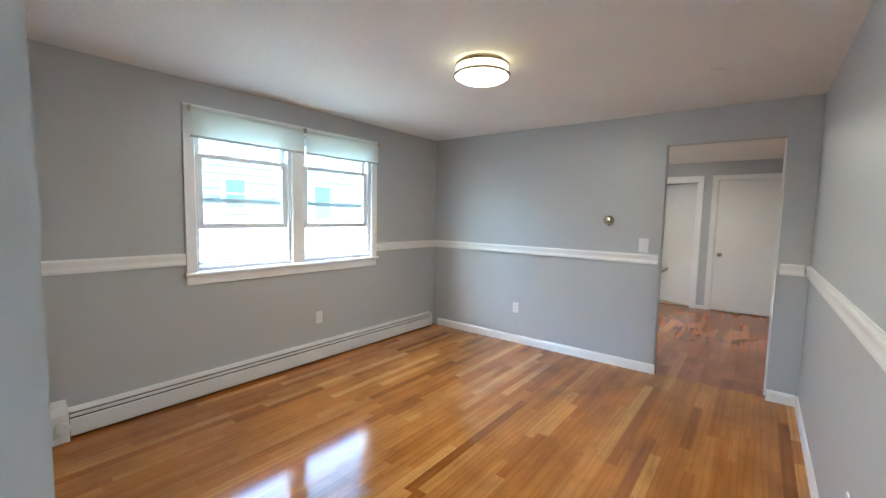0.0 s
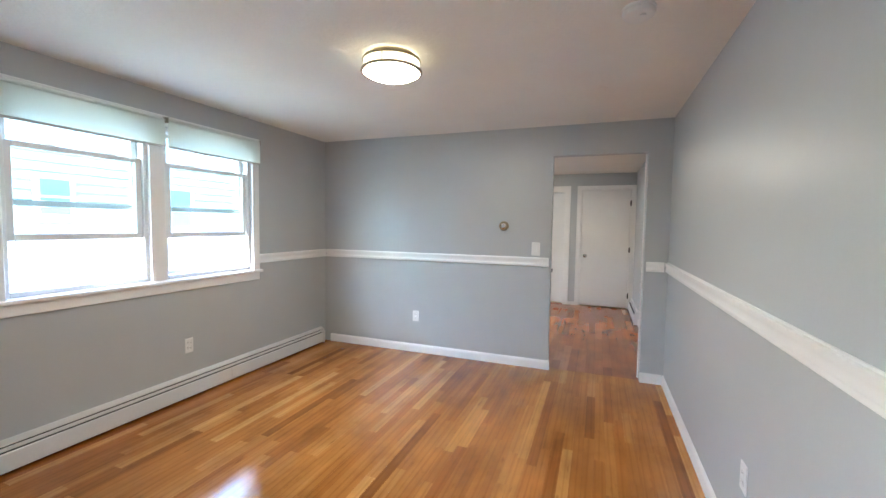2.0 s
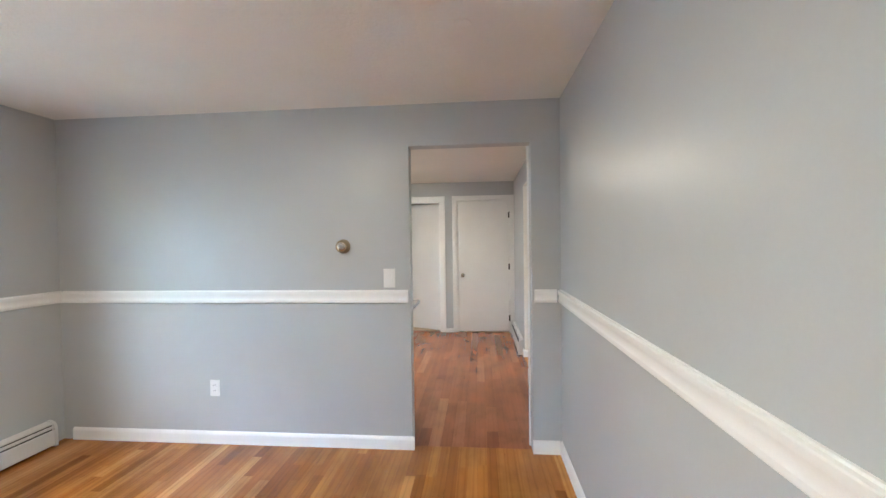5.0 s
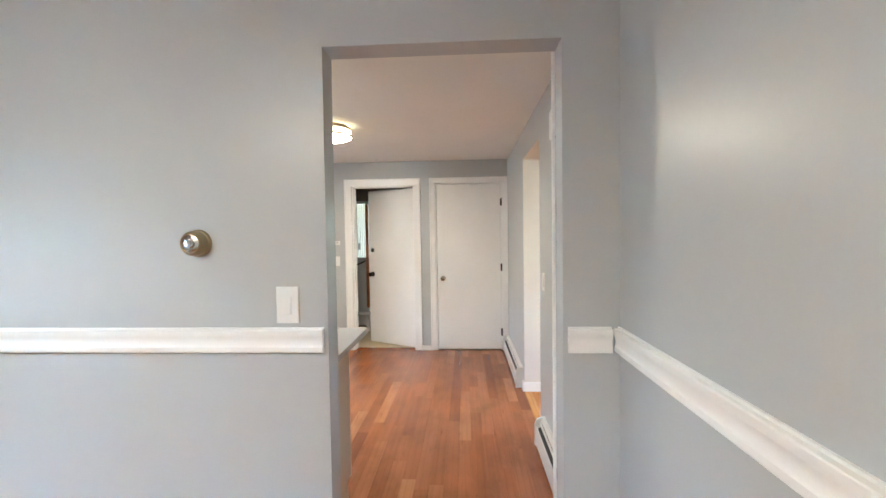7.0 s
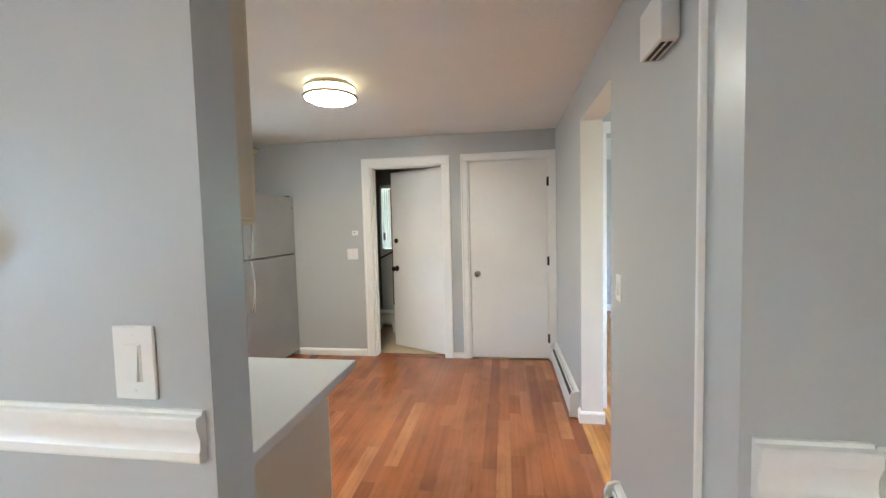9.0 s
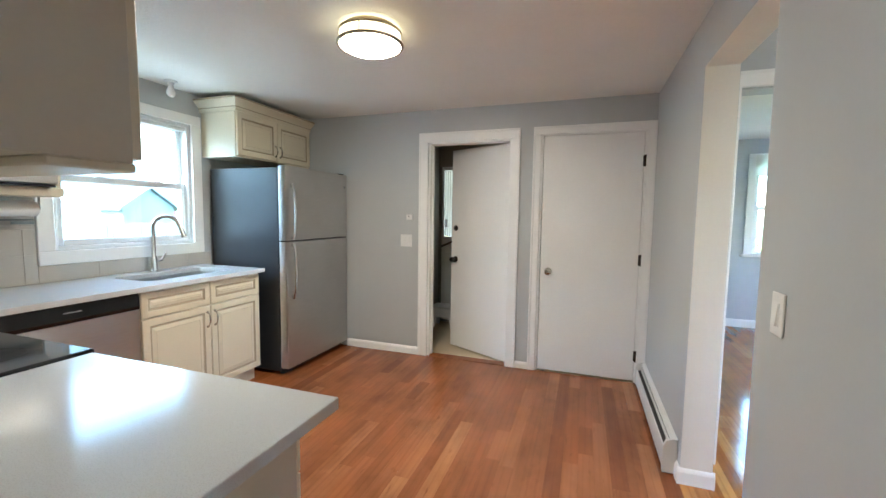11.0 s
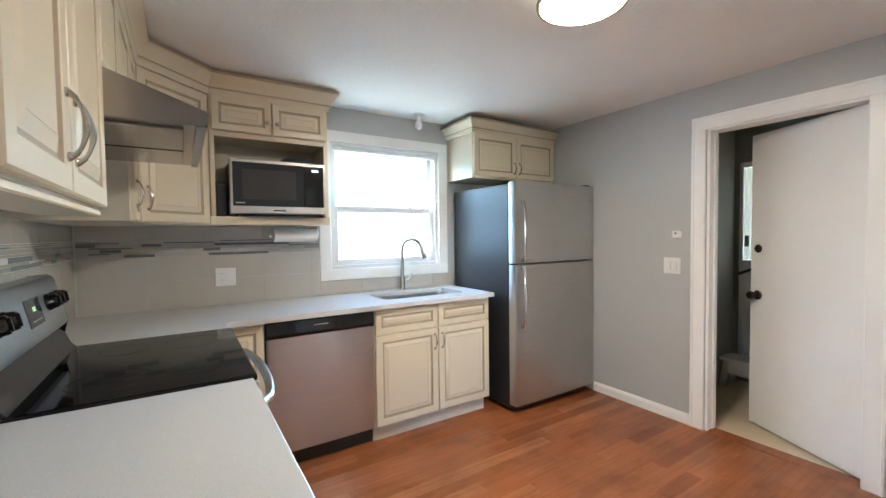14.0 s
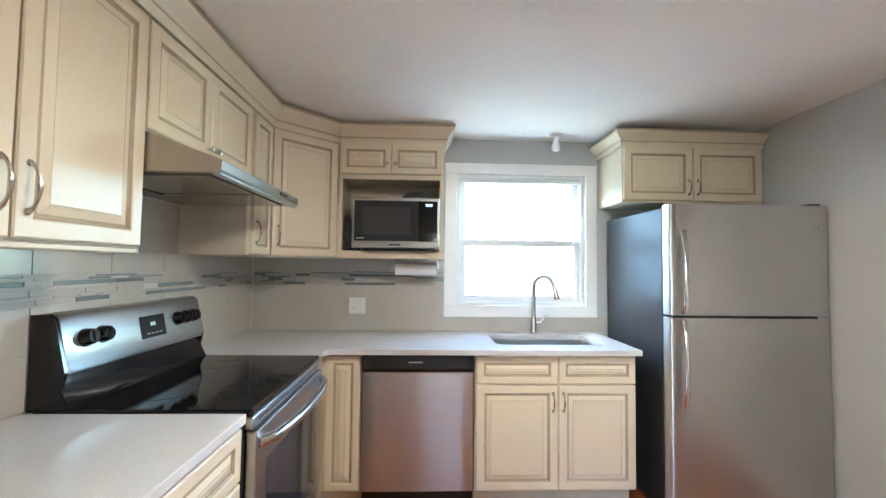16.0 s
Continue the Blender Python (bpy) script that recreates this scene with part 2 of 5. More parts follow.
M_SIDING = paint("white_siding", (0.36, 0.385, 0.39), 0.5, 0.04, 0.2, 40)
M_ROOF = paint("asphalt_shingle", (0.16, 0.17, 0.18), 0.8, 0.2, 0.8, 60)
M_REDROOF = paint("red_siding", (0.16, 0.035, 0.035), 0.7, 0.1, 0.3, 30)
M_BLUEGREY = paint("blue_grey_siding", (0.11, 0.135, 0.15), 0.6, 0.1, 0.3, 30)
M_FENCE = paint("weathered_fence", (0.20, 0.19, 0.175), 0.8, 0.15, 0.5, 40)
M_GRASS = paint("lawn", (0.05, 0.075, 0.028), 0.9, 0.3, 0.8, 25)
M_DRIVE = paint("weathered_asphalt", (0.11, 0.108, 0.104), 0.85, 0.12, 0.6, 40)
# blue-grey base colour stands in for sky reflected in distant panes
M_FARPANE = paint("sky_lit_pane", (0.15, 0.175, 0.20), 0.1, 0.1, 0.0)
M_HOOD = brushed("hood_steel", (0.47, 0.44, 0.42), 0.24, 420, (0.02, 1, 1))
M_LEAF = paint("spring_leaf", (0.08, 0.115, 0.03), 0.6, 0.3, 0.0, 8)
M_BARK = paint("bark", (0.12, 0.09, 0.07), 0.9, 0.25, 0.8, 30)


# ---- builders ----
BASES = {}


def thing(name, base, label, category, group="", kind=""):
    """An Empty at the thing's base, which parents its parts."""
    e = new(name)
    e.empty_display_size = 0.05
    e.location = base
    BASES[e.name] = Vector(base)
    return tagged(e, label, category, group, kind)


def finish(bm, name, materials, smooth=False):
    me = bpy.data.meshes.new(name)
    bmesh.ops.recalc_face_normals(bm, faces=bm.faces[:])
    bm.to_mesh(me)
    bm.free()
    for m in materials if isinstance(materials, (list, tuple)) else [materials]:
        me.materials.append(m)
    if smooth:
        for p in me.polygons:
            p.use_smooth = True
        me.set_sharp_from_angle(angle=radians(38))
    return me


def part(name, bm, material, parent, label="", smooth=False):
    """One mesh object, in world places, under a thing or a part."""
    ob = new(name, finish(bm, name, material, smooth))
    ob.parent = parent
    if parent.name in BASES:
        ob.matrix_parent_inverse = Matrix.Translation(-BASES[parent.name])
    if label:
        ob["label"] = label
    return ob


def solo(name, bm, material, label, category="", group="", kind="", smooth=False):
    """A thing of one mesh."""
    return tagged(new(name, finish(bm, name, material, smooth)), label, category, group, kind)


def box(lo, hi, bevel=0.0, bm=None, segments=1):
    """A box from corner to corner, its edges eased by bevel."""
    bm = bm or bmesh.new()
    lo, hi = [min(a, b) for a, b in zip(lo, hi)], [max(a, b) for a, b in zip(lo, hi)]
    made = bmesh.ops.create_cube(bm, size=1.0)["verts"]
    for v in made:
        v.co = Vector([l + (c + 0.5) * (h - l) for c, l, h in zip(v.co, lo, hi)])
    if bevel:
        edges = {e for v in made for e in v.link_edges}
        bmesh.ops.bevel(bm, geom=list(edges), offset=bevel, segments=segments, affect="EDGES", profile=0.5)
    return bm


def prism(outline, origin, u, v, w, length, bm=None):
    """An outline of (a, b) in the directions u and v, drawn out along w."""
    bm = bm or bmesh.new()
    o, u, v, w = Vector(origin), Vector(u), Vector(v), Vector(w)
    rings = [[bm.verts.new(o + u * a + v * b + w * s) for a, b in outline] for s in (0, length)]
    k = len(outline)
    for i in range(k):
        bm.faces.new((rings[0][i], rings[0][(i + 1) % k], rings[1][(i + 1) % k], rings[1][i]))
    bm.faces.new(rings[0][::-1])
    bm.faces.new(rings[1])
    return bm


def lathe(profile, origin, axis, seg=24, bm=None):
    """A profile of (radius, height) turned round an axis."""
    bm = bm or bmesh.new()
    q = Vector((0, 0, 1)).rotation_difference(Vector(axis)).to_matrix()
    rings = []
    for r, h in profile:
        rings.append([bm.verts.new(Vector(origin) + q @ Vector((r * math.cos(2 * math.pi * i / seg), r * math.sin(2 * math.pi * i / seg), h))) for i in range(seg)])
    for a, b in zip(rings, rings[1:]):
        for i in range(seg):
            bm.faces.new((a[i], a[(i + 1) % seg], b[(i + 1) % seg], b[i]))
    bm.faces.new(rings[0][::-1])
    bm.faces.new(rings[-1])
    return bm


def tube(points, radius, seg=10, bm=None, flat=1.0):
    """A round bar along a line of points."""
    bm = bm or bmesh.new()
    pts = [Vector(p) for p in points]
    rings = []
    side = None
    for i, p in enumerate(pts):
        d = (pts[min(i + 1, len(pts) - 1)] - pts[max(i - 1, 0)]).normalized()
        if side is None:
            side = d.orthogonal().normalized()
        side = (side - d * side.dot(d)).normalized()
        up = d.cross(side)
        r = radius[i] if isinstance(radius, (list, tuple)) else radius
        rings.append([bm.verts.new(p + side * r * math.cos(2 * math.pi * k / seg) + up * flat * r * math.sin(2 * math.pi * k / seg)) for k in range(seg)])
    for a, b in zip(rings, rings[1:]):
        for k in range(seg):
            bm.faces.new((a[k], a[(k + 1) % seg], b[(k + 1) % seg], b[k]))
    bm.faces.new(rings[0][::-1])
    bm.faces.new(rings[-1])
    return bm


def pierced(axis, c0, c1, a0, a1, z0, z1, holes=()):
    """A wall between c0 and c1 on axis 'x' or 'y', from a0 to a1, with holes (a0, a1, z0, z1) right through."""
    bm = bmesh.new()
    cuts_a = sorted({a0, a1, *[h[0] for h in holes], *[h[1] for h in holes]})
    cuts_z = sorted({z0, z1, *[h[2] for h in holes], *[h[3] for h in holes]})

    def solid(i, j):
        if not (0 <= i < len(cuts_a) - 1 and 0 <= j < len(cuts_z) - 1):
            return False
        a, z = (cuts_a[i] + cuts_a[i + 1]) / 2, (cuts_z[j] + cuts_z[j + 1]) / 2
        return not any(h[0] < a < h[1] and h[2] < z < h[3] for h in holes)

    def at(c, a, z):
        return bm.verts.new((c, a, z) if axis == "x" else (a, c, z))

    def quad(*p):
        bm.faces.new([at(*q) for q in p])

    for i in range(len(cuts_a) - 1):
        for j in range(len(cuts_z) - 1):
            if not solid(i, j):
                continue
            a, b, z, y = cuts_a[i], cuts_a[i + 1], cuts_z[j], cuts_z[j + 1]
            quad((c0, a, z), (c0, b, z), (c0, b, y), (c0, a, y))
            quad((c1, a, z), (c1, b, z), (c1, b, y), (c1, a, y))
            if not solid(i - 1, j):
                quad((c0, a, z), (c1, a, z), (c1, a, y), (c0, a, y))
            if not solid(i + 1, j):
                quad((c0, b, z), (c1, b, z), (c1, b, y), (c0, b, y))
            if not solid(i, j - 1):
                quad((c0, a, z), (c1, a, z), (c1, b, z), (c0, b, z))
            if not solid(i, j + 1):
                quad((c0, a, y), (c1, a, y), (c1, b, y), (c0, b, y))
    bmesh.ops.remove_doubles(bm, verts=bm.verts[:], dist=0.0005)
    return bm


def structure(name, bm, material, label):
    return solo(name, bm, material, label, name.rstrip("_0123456789").split("_")[0], kind="structure")


# ---- large structure ----
DW = (1.719, 3.414, 0.935, 2.07)      # dining window opening: y, y, z, z
KW = (6.055, 7.0, 1.09, 2.045)       # kitchen window opening
structure("wall_west", pierced("x", XWO, XW, -2.6, 10.6, -0.1, 2.6, [DW, KW]), M_WALL, "grey painted outer wall with two windows")
structure("wall_east", pierced("x", XE, XEO, -2.6, YN1, -0.1, 2.6, [(5.95, 6.745, -0.1, 2.055)]), M_WALL, "grey painted wall with a plain doorway")
# thin doorway linings, paler and warmer in colour than the wall
M_REVEAL = paint("off_white_reveal", (0.74, 0.705, 0.645), 0.45, 0.04, 0.2, 90, distance=0.0006)
structure("trim_reveal_1", box((XE + 0.002, 6.741, 0.0), (XEO - 0.002, 6.7455, 2.051), 0.001), M_REVEAL, "cream reveal of the doorway")
structure("trim_reveal_2", box((XE + 0.002, 5.955, 2.051), (XEO - 0.002, 6.7455, 2.0555), 0.001), M_REVEAL, "cream head of the doorway")
structure("wall_partition", pierced("y", YP, YP1, XW, XE, -0.1, 2.6, [(0.143, 0.947, -0.1, 2.042)]), M_WALL, "grey painted partition with a plain opening")
structure("wall_north", pierced("y", YN, YN1, XW, XE, -0.1, 2.6, [(-0.755, 0.018, -0.1, 2.015), (0.262, 1.078, -0.1, 2.04)]), M_WALL, "grey painted end wall with two doors")
structure("wall_south", pierced("y", YS0, YS, XW, 0.40, -0.1, 2.6), M_WALL, "grey painted wall end beside a wide opening")
# closing wall out of view; the opening is added to brighten the room
structure("wall_back", pierced("y", -2.7, -2.6, XWO, XEO, -0.1, 2.6, [(-1.5, 0.1, 0.9, 2.0)]), M_WALL, "unseen plain grey wall with an opening added for daylight")
structure("ceiling_1", box((XW, -2.6, ZD), (XE, YP, 2.6)), M_CEIL, "textured off-white dining room ceiling")
structure("ceiling_2", box((XW, YP1, ZK), (XE, YN, 2.6)), M_CEIL, "textured off-white kitchen ceiling")
# slab is out of view; its long rear overhang is added to block sun
structure("roof", box((XWO - 0.12, -4.3, 2.62), (5.2, 10.9, 2.75)), M_ROOF, "unseen roof slab with a rear overhang added against the sun")

# room behind the doorway in the long wall
structure("wall_hall", pierced("y", 7.0, 7.12, XEO, 4.6, -0.1, 2.6, [(1.335, 2.25, -0.1, 2.0)]), M_WALL, "grey hall wall with a cased opening")
structure("wall_hall_south", pierced("y", 4.4, 4.5, XEO, 4.6, -0.1, 2.6), M_WALL, "plain grey hall wall")
# unseen wall; both openings are added so daylight fills hall and bedroom
structure("wall_far_east", pierced("x", 4.6, 4.7, 4.4, 10.6, -0.1, 2.6, [(5.1, 6.2, 0.95, 1.95), (8.2, 9.2, 1.0, 1.9)]), M_WALL, "unseen plain grey wall with two openings added for daylight")
structure("wall_bedroom_west", pierced("x", XEO - 0.1, XEO, YN1, 10.6, -0.1, 2.6), M_WALL, "plain grey bedroom side wall")
EW = (2.58, 3.95, 0.92, 2.06)
structure("wall_bedroom_north", pierced("y", 10.45, 10.6, XEO - 0.1, 4.7, -0.1, 2.6, [EW]), M_WALL, "pale grey bedroom wall with a window")
structure("ceiling_3", box((XEO, 4.4, 2.32), (4.7, 10.6, 2.6)), M_CEIL, "white ceiling of the far room")

# landing behind the half-open door
structure("wall_landing_west", pierced("x", -1.20, -1.10, YN1, 9.42, -0.1, 2.6), M_LANDING, "grey-green landing wall")
structure("wall_landing_east", pierced("x", 0.25, 0.35, YN1, 9.42, -0.1, 2.6), M_LANDING, "grey-green landing wall")
structure("wall_landing_north", pierced("y", 9.32, 9.42, -1.10, 0.25, -0.1, 2.6, [(-1.065, -0.35, 0.02, 1.945)]), M_GREEN, "green painted landing wall with a glazed door")
structure("ceiling_4", box((-1.20, YN1, 2.34), (0.35, 9.42, 2.6)), M_CEIL, "landing ceiling")
structure("floor_4", box((-1.10, YN, -0.1), (0.25, 9.32, -0.004)), M_LINO, "beige vinyl landing floor")
# unseen shell behind the closed door, added against light leaking below it
structure("floor_5", box((0.35, YN, -0.1), (XEO - 0.1, 8.75, -0.003)), M_LINO, "unseen floor added to stop light leaking under the door")
structure("ceiling_5", box((0.35, YN1, 2.34), (XEO - 0.1, 8.75, 2.6)), M_CEIL, "unseen ceiling added to stop stray light behind the door")
structure("wall_closet", pierced("y", 8.75, 8.8, 0.35, XEO - 0.1, -0.1, 2.6), M_LANDING, "unseen wall added to block light behind the closed door")


# ---- floors of oak strips ----
def strip_mesh(length, width, material, cache):
    key = (round(length, 2), round(width, 4), material.name)
    if key not in cache:
        w, h, e = width / 2 - 0.00012, length - 0.0003, 0.00025
        v = [(-w, 0, -0.012), (w, 0, -0.012), (w, h, -0.012), (-w, h, -0.012), (-w, 0, -e), (w, 0, -e), (w, h, -e), (-w, h, -e),
             (-w + e, e, 0), (w - e, e, 0), (w - e, h - e, 0), (-w + e, h - e, 0)]
        f = [(0, 1, 5, 4), (1, 2, 6, 5), (2, 3, 7, 6), (3, 0, 4, 7), (4, 5, 9, 8), (5, 6, 10, 9), (6, 7, 11, 10), (7, 4, 8, 11), (8, 9, 10, 11)]
        me = bpy.data.meshes.new("board")
        me.from_pydata(v, [], f)
        me.materials.append(material)
        cache[key] = (me, v, f)
    return cache[key]


def strip_floor(name, x0, x1, y0, y1, near, mat_single, mat_joined, label, seed, single=300, width=0.062):
    """Oak strips laid along y; those in the near stretch (x0, x1, y0, y1) are boards of their own."""
    rng, cache = random.Random(seed), {}
    base = structure(name, box((x0, y0, -0.1), (x1, y1, -0.013)), M_SUB, label)
    lengths = (0.32, 0.45, 0.55, 0.7, 0.85, 1.05, 1.3)
    rows = int((x1 - x0) / width) + 1
    width = (x1 - x0) / rows
    verts, faces, made = [], [], 0
    for r in range(rows):
        x, y = x0 + (r + 0.5) * width, y0 - rng.uniform(0, 0.5)
        while y < y1 - 0.001:
            start, length = max(y, y0), rng.choice(lengths)
            end = min(y + length, y1)
            if y1 - end < 0.12:
                end = y1
            y = y + length if end < y1 else y1
            if end - start < 0.02:
                continue
            me, v, f = strip_mesh(end - start, width, mat_single, cache)
            mid = (start + end) / 2
            if near[0] < x < near[1] and near[2] < mid < near[3] and made < single:
                ob = new("board", me)
                ob.location, ob.parent = (x, start, 0), base
                made += 1
            else:
                k = len(verts)
                verts += [(a + x, b + start, c) for a, b, c in v]
                faces += [tuple(i + k for i in q) for q in f]
    me = bpy.data.meshes.new("boards")
    me.from_pydata(verts, [], faces)
    me.materials.append(mat_joined)
    rest = tagged(new("boards", me), kind="stuff")
    rest.parent = base
    return base


# ---- trim ----
def chair_rail(name, a, b, inward, label="white moulded chair rail on the grey wall"):
    """Moulded rail from a to b (x, y) at chair height, standing out along inward."""
    a, b = Vector((*a, 0)), Vector((*b, 0))
    w = (b - a).normalized()
    prof = [(0, 0.997), (0.015, 0.997), (0.0175, 1.000), (0.0185, 1.004), (0.0185, 1.017), (0.0165, 1.020), (0.0150, 1.027), (0.0150, 1.038), (0.0175, 1.047), (0.0205, 1.055), (0.022, 1.058), (0.022, 1.0745), (0.020, 1.077), (0.008, 1.0775), (0.007, 1.083), (0, 1.083)]
    bm = prism(prof, a, inward, (0, 0, 1), w, (b - a).length)
    me_smooth = structure(name, bm, M_TRIM, label)
    for p in me_smooth.data.polygons:
        p.use_smooth = True
    me_smooth.data.set_sharp_from_angle(angle=radians(30))
    return me_smooth


def base_board(name, a, b, inward, h=0.088, label="white painted baseboard along the floor"):
    a, b = Vector((*a, 0)), Vector((*b, 0))
    w = (b - a).normalized()
    prof = [(0, 0), (0.013, 0), (0.013, h - 0.022), (0.010, h - 0.012), (0.006, h - 0.004), (0.003, h), (0, h)]
    bm = prism(prof, a, inward, (0, 0, 1), w, (b - a).length)
    return structure(name, bm, M_TRIM, label)


chair_rail("trim_rail_1", (XW, 3.49), (XW, YP), (1, 0, 0))
chair_rail("trim_rail_2", (XW, YS), (XW, 1.643), (1, 0, 0))
chair_rail("trim_rail_3", (XW + 0.03, YP), (0.128, YP), (0, -1, 0))
chair_rail("trim_rail_4", (0.963, YP), (XE - 0.03, YP), (0, -1, 0))
chair_rail("trim_rail_5", (XE, -2.6), (XE, YP), (-1, 0, 0))
base_board("baseboard_1", (XW + 0.08, YP), (0.158, YP), (0, -1, 0))
base_board("baseboard_2", (0.947, YP), (XE - 0.014, YP), (0, -1, 0))
base_board("baseboard_3", (XE, -2.6), (XE, YP), (-1, 0, 0))
base_board("baseboard_4", (-1.62, YN), (-0.838, YN), (0, -1, 0), 0.075)
base_board("baseboard_5", (0.088, YN), (0.202, YN), (0, -1, 0), 0.06)
base_board("baseboard_6", (XE - 0.013, 6.745), (XEO + 0.01, 6.745), (0, -1, 0), 0.085)
base_board("baseboard_7", (XE, 6.745), (XE, 6.80), (-1, 0, 0), 0.085)
base_board("baseboard_8", (XEO, 10.45), (4.6, 10.45), (0, -1, 0), 0.1)
structure("trim_corner_bead", box((0.933, YP1 - 0.002, 0), (0.946, YP1 + 0.004, 2.04), 0.002), M_TRIM, "thin painted corner bead of the opening")


def casing(name, x0, x1, top, y, width, label, depth=0.018):
    """Flat door casing with a stepped edge round an opening in a wall that faces -y; one mesh a side, mitred into one frame."""
    bm = bmesh.new()
    for a, b in ((x0, x0 + width), (x1 - width, x1)):
        box((a, y - depth, 0), (b, y, top - width), 0.003, bm)
    box((x0, y - depth, top - width), (x1, y, top), 0.003, bm)
    box((x0 - 0.004, y - depth - 0.006, 0), (x0 + 0.014, y, top - 0.014), 0.003, bm)
    box((x1 - 0.014, y - depth - 0.006, 0), (x1 + 0.004, y, top - 0.014), 0.003, bm)
    box((x0 - 0.004, y - depth - 0.006, top - 0.014), (x1 + 0.004, y, top + 0.004), 0.003, bm)
    return structure(name, bm, M_TRIM, label)


casing("trim_casing_1", -0.836, 0.086, 2.089, YN, 0.083, "white door casing round the half-open door")
casing("trim_casing_2", 0.204, XE - 0.004, 2.089, YN, 0.062, "white door casing round the closed door")
casing("trim_casing_3", 1.285, 2.32, 2.085, 7.0, 0.075, "white casing round the far opening")


def jamb(name, x0, x1, top, y0, y1, label):
    bm = box((x0, y0, 0), (x0 + 0.018, y1, top), 0.001)
    box((x1 - 0.018, y0, 0), (x1, y1, top), 0.001, bm)
    box((x0 + 0.018, y0, top - 0.018), (x1 - 0.018, y1, top), 0.001, bm)
    for a, b in ((x0 + 0.018, x0 + 0.028), (x1 - 0.028, x1 - 0.018)):
        box((a, y0 + 0.055, 0), (b, y0 + 0.09, top - 0.018), 0.001, bm)
    return structure(name, bm, M_TRIM, label)


jamb("trim_jamb_1", -0.752, 0.016, 2.012, YN + 0.002, YN1, "white jamb of the half-open door")
jamb("trim_jamb_2", 0.264, 1.076, 2.038, YN + 0.002, YN1, "white jamb of the closed door")
structure("trim_threshold", box((-0.734, YN - 0.005, -0.004), (-0.002, YN + 0.09, 0.006), 0.003), M_OAK_K, "wooden threshold under the half-open door")


# ---- doors ----
def slab_door(name, width, height, knob_mat, label, knob_label, knob_far, deadbolt=False, kz=0.9):
    """Flush slab door, hinged at its own origin, lying along -x; front faces -y."""
    d = thing(name, (0, 0, 0), label, "door", kind="structure")
    part("slab", box((-width, 0, 0.008), (0, 0.036, height), 0.0025), M_DOOR, d)
    for z in ((kz,) if not deadbolt else (kz, 1.215)):
        r = 0.028 if z < 1 else 0.024
        x = -width + knob_far
        rose = part("rose", lathe([(r + 0.004, 0), (r + 0.004, 0.004), (r - 0.004, 0.011)], (x, 0, z), (0, -1, 0)), knob_mat, d, smooth=True)
        if z < 1:
            part("knob", lathe([(0.011, 0.01), (0.011, 0.028), (0.02, 0.036), (0.027, 0.046), (0.028, 0.056), (0.023, 0.066), (0.008, 0.069)], (x, 0, z), (0, -1, 0)), knob_mat, d, knob_label, True)
            part("knob", lathe([(0.011, 0.0), (0.011, 0.028), (0.02, 0.036), (0.027, 0.046), (0.028, 0.056), (0.023, 0.066), (0.008, 0.069)], (x, 0.036, z), (0, 1, 0)), knob_mat, d, knob_label, True)
        else:
            part("deadbolt", box((x - 0.003, -0.022, z - 0.012), (x + 0.003, -0.008, z + 0.012), 0.002), knob_mat, d, "dark deadbolt turn")
    return d


door_a = slab_door("door_1", 0.715, 1.985, M_BRONZE, "white flush door standing half open inwards with dark knob", "dark bronze door knob", 0.06, True)
door_a.matrix_basis = pose(-0.004, YN + 0.062, 0.004, 0, 0, -27)
door_b = slab_door("door_2", 0.766, 2.010, M_NICKEL, "white flush door, closed, with a tarnished knob", "tarnished nickel door knob", 0.065, kz=0.872)
door_b.matrix_basis = pose(1.0535, YN + 0.006, 0.006)
for hz in (0.215, 1.0, 1.785):
    h = part("hinge", lathe([(0.007, -0.045), (0.007, 0.045)], (0.008, -0.012, hz), (0, 0, 1), 10), M_BRONZE, door_b, "dark steel hinge", True)
    part("hinge_leaf", box((-0.006, -0.0025, hz - 0.041), (0.004, -0.0002, hz + 0.041)), M_BRONZE, h)
    if hz > 1.5:
        part("stop_pin", box((0.004, -0.022, hz + 0.037), (0.034, -0.014, hz + 0.045), 0.002), M_BRONZE, h)


# ---- windows ----
def sash(parent, name, x, y0, y1, z0, z1, t=0.03, stile=0.038, top=0.032, bottom=0.038, locks=False):
    """Vinyl sash with its pane, facing +x."""
    bm = box((x, y0, z0), (x + t, y0 + stile, z1), 0.004)
    box((x, y1 - stile, z0), (x + t, y1, z1), 0.004, bm)
    box((x + 0.001, y0 + stile, z1 - top), (x + t - 0.001, y1 - stile, z1), 0.003, bm)
    box((x + 0.001, y0 + stile, z0), (x + t - 0.001, y1 - stile, z0 + bottom), 0.003, bm)
    s = part(name, bm, M_VINYL, parent)
    p = part("pane", box((x + t / 2 - 0.002, y0 + stile - 0.005, z0 + bottom - 0.005), (x + t / 2 + 0.002, y1 - stile + 0.005, z1 - top + 0.005)), M_GLASS, s, "clear glass pane")
    p.visible_shadow = False
    if locks:
        for k in (0.3, 0.75):
            yl = y0 + (y1 - y0) * k
            part("sash_lock", box((x + 0.006, yl - 0.022, z1), (x + t - 0.002, yl + 0.022, z1 + 0.011), 0.004, segments=2), M_VINYL, s)
    return s


def sill_frame(y0, y1, z0, z1, x0, x1, t):
    bm = box((x0, y0, z0), (x1, y0 + t, z1), 0.002)
    box((x0, y1 - t, z0), (x1, y1, z1), 0.002, bm)
    box((x0 + 0.001, y0 + t, z1 - t), (x1 - 0.001, y1 - t, z1), 0.002, bm)
    box((x0 + 0.001, y0 + t, z0), (x1 - 0.001, y1 - t, z0 + t), 0.002, bm)
    return bm


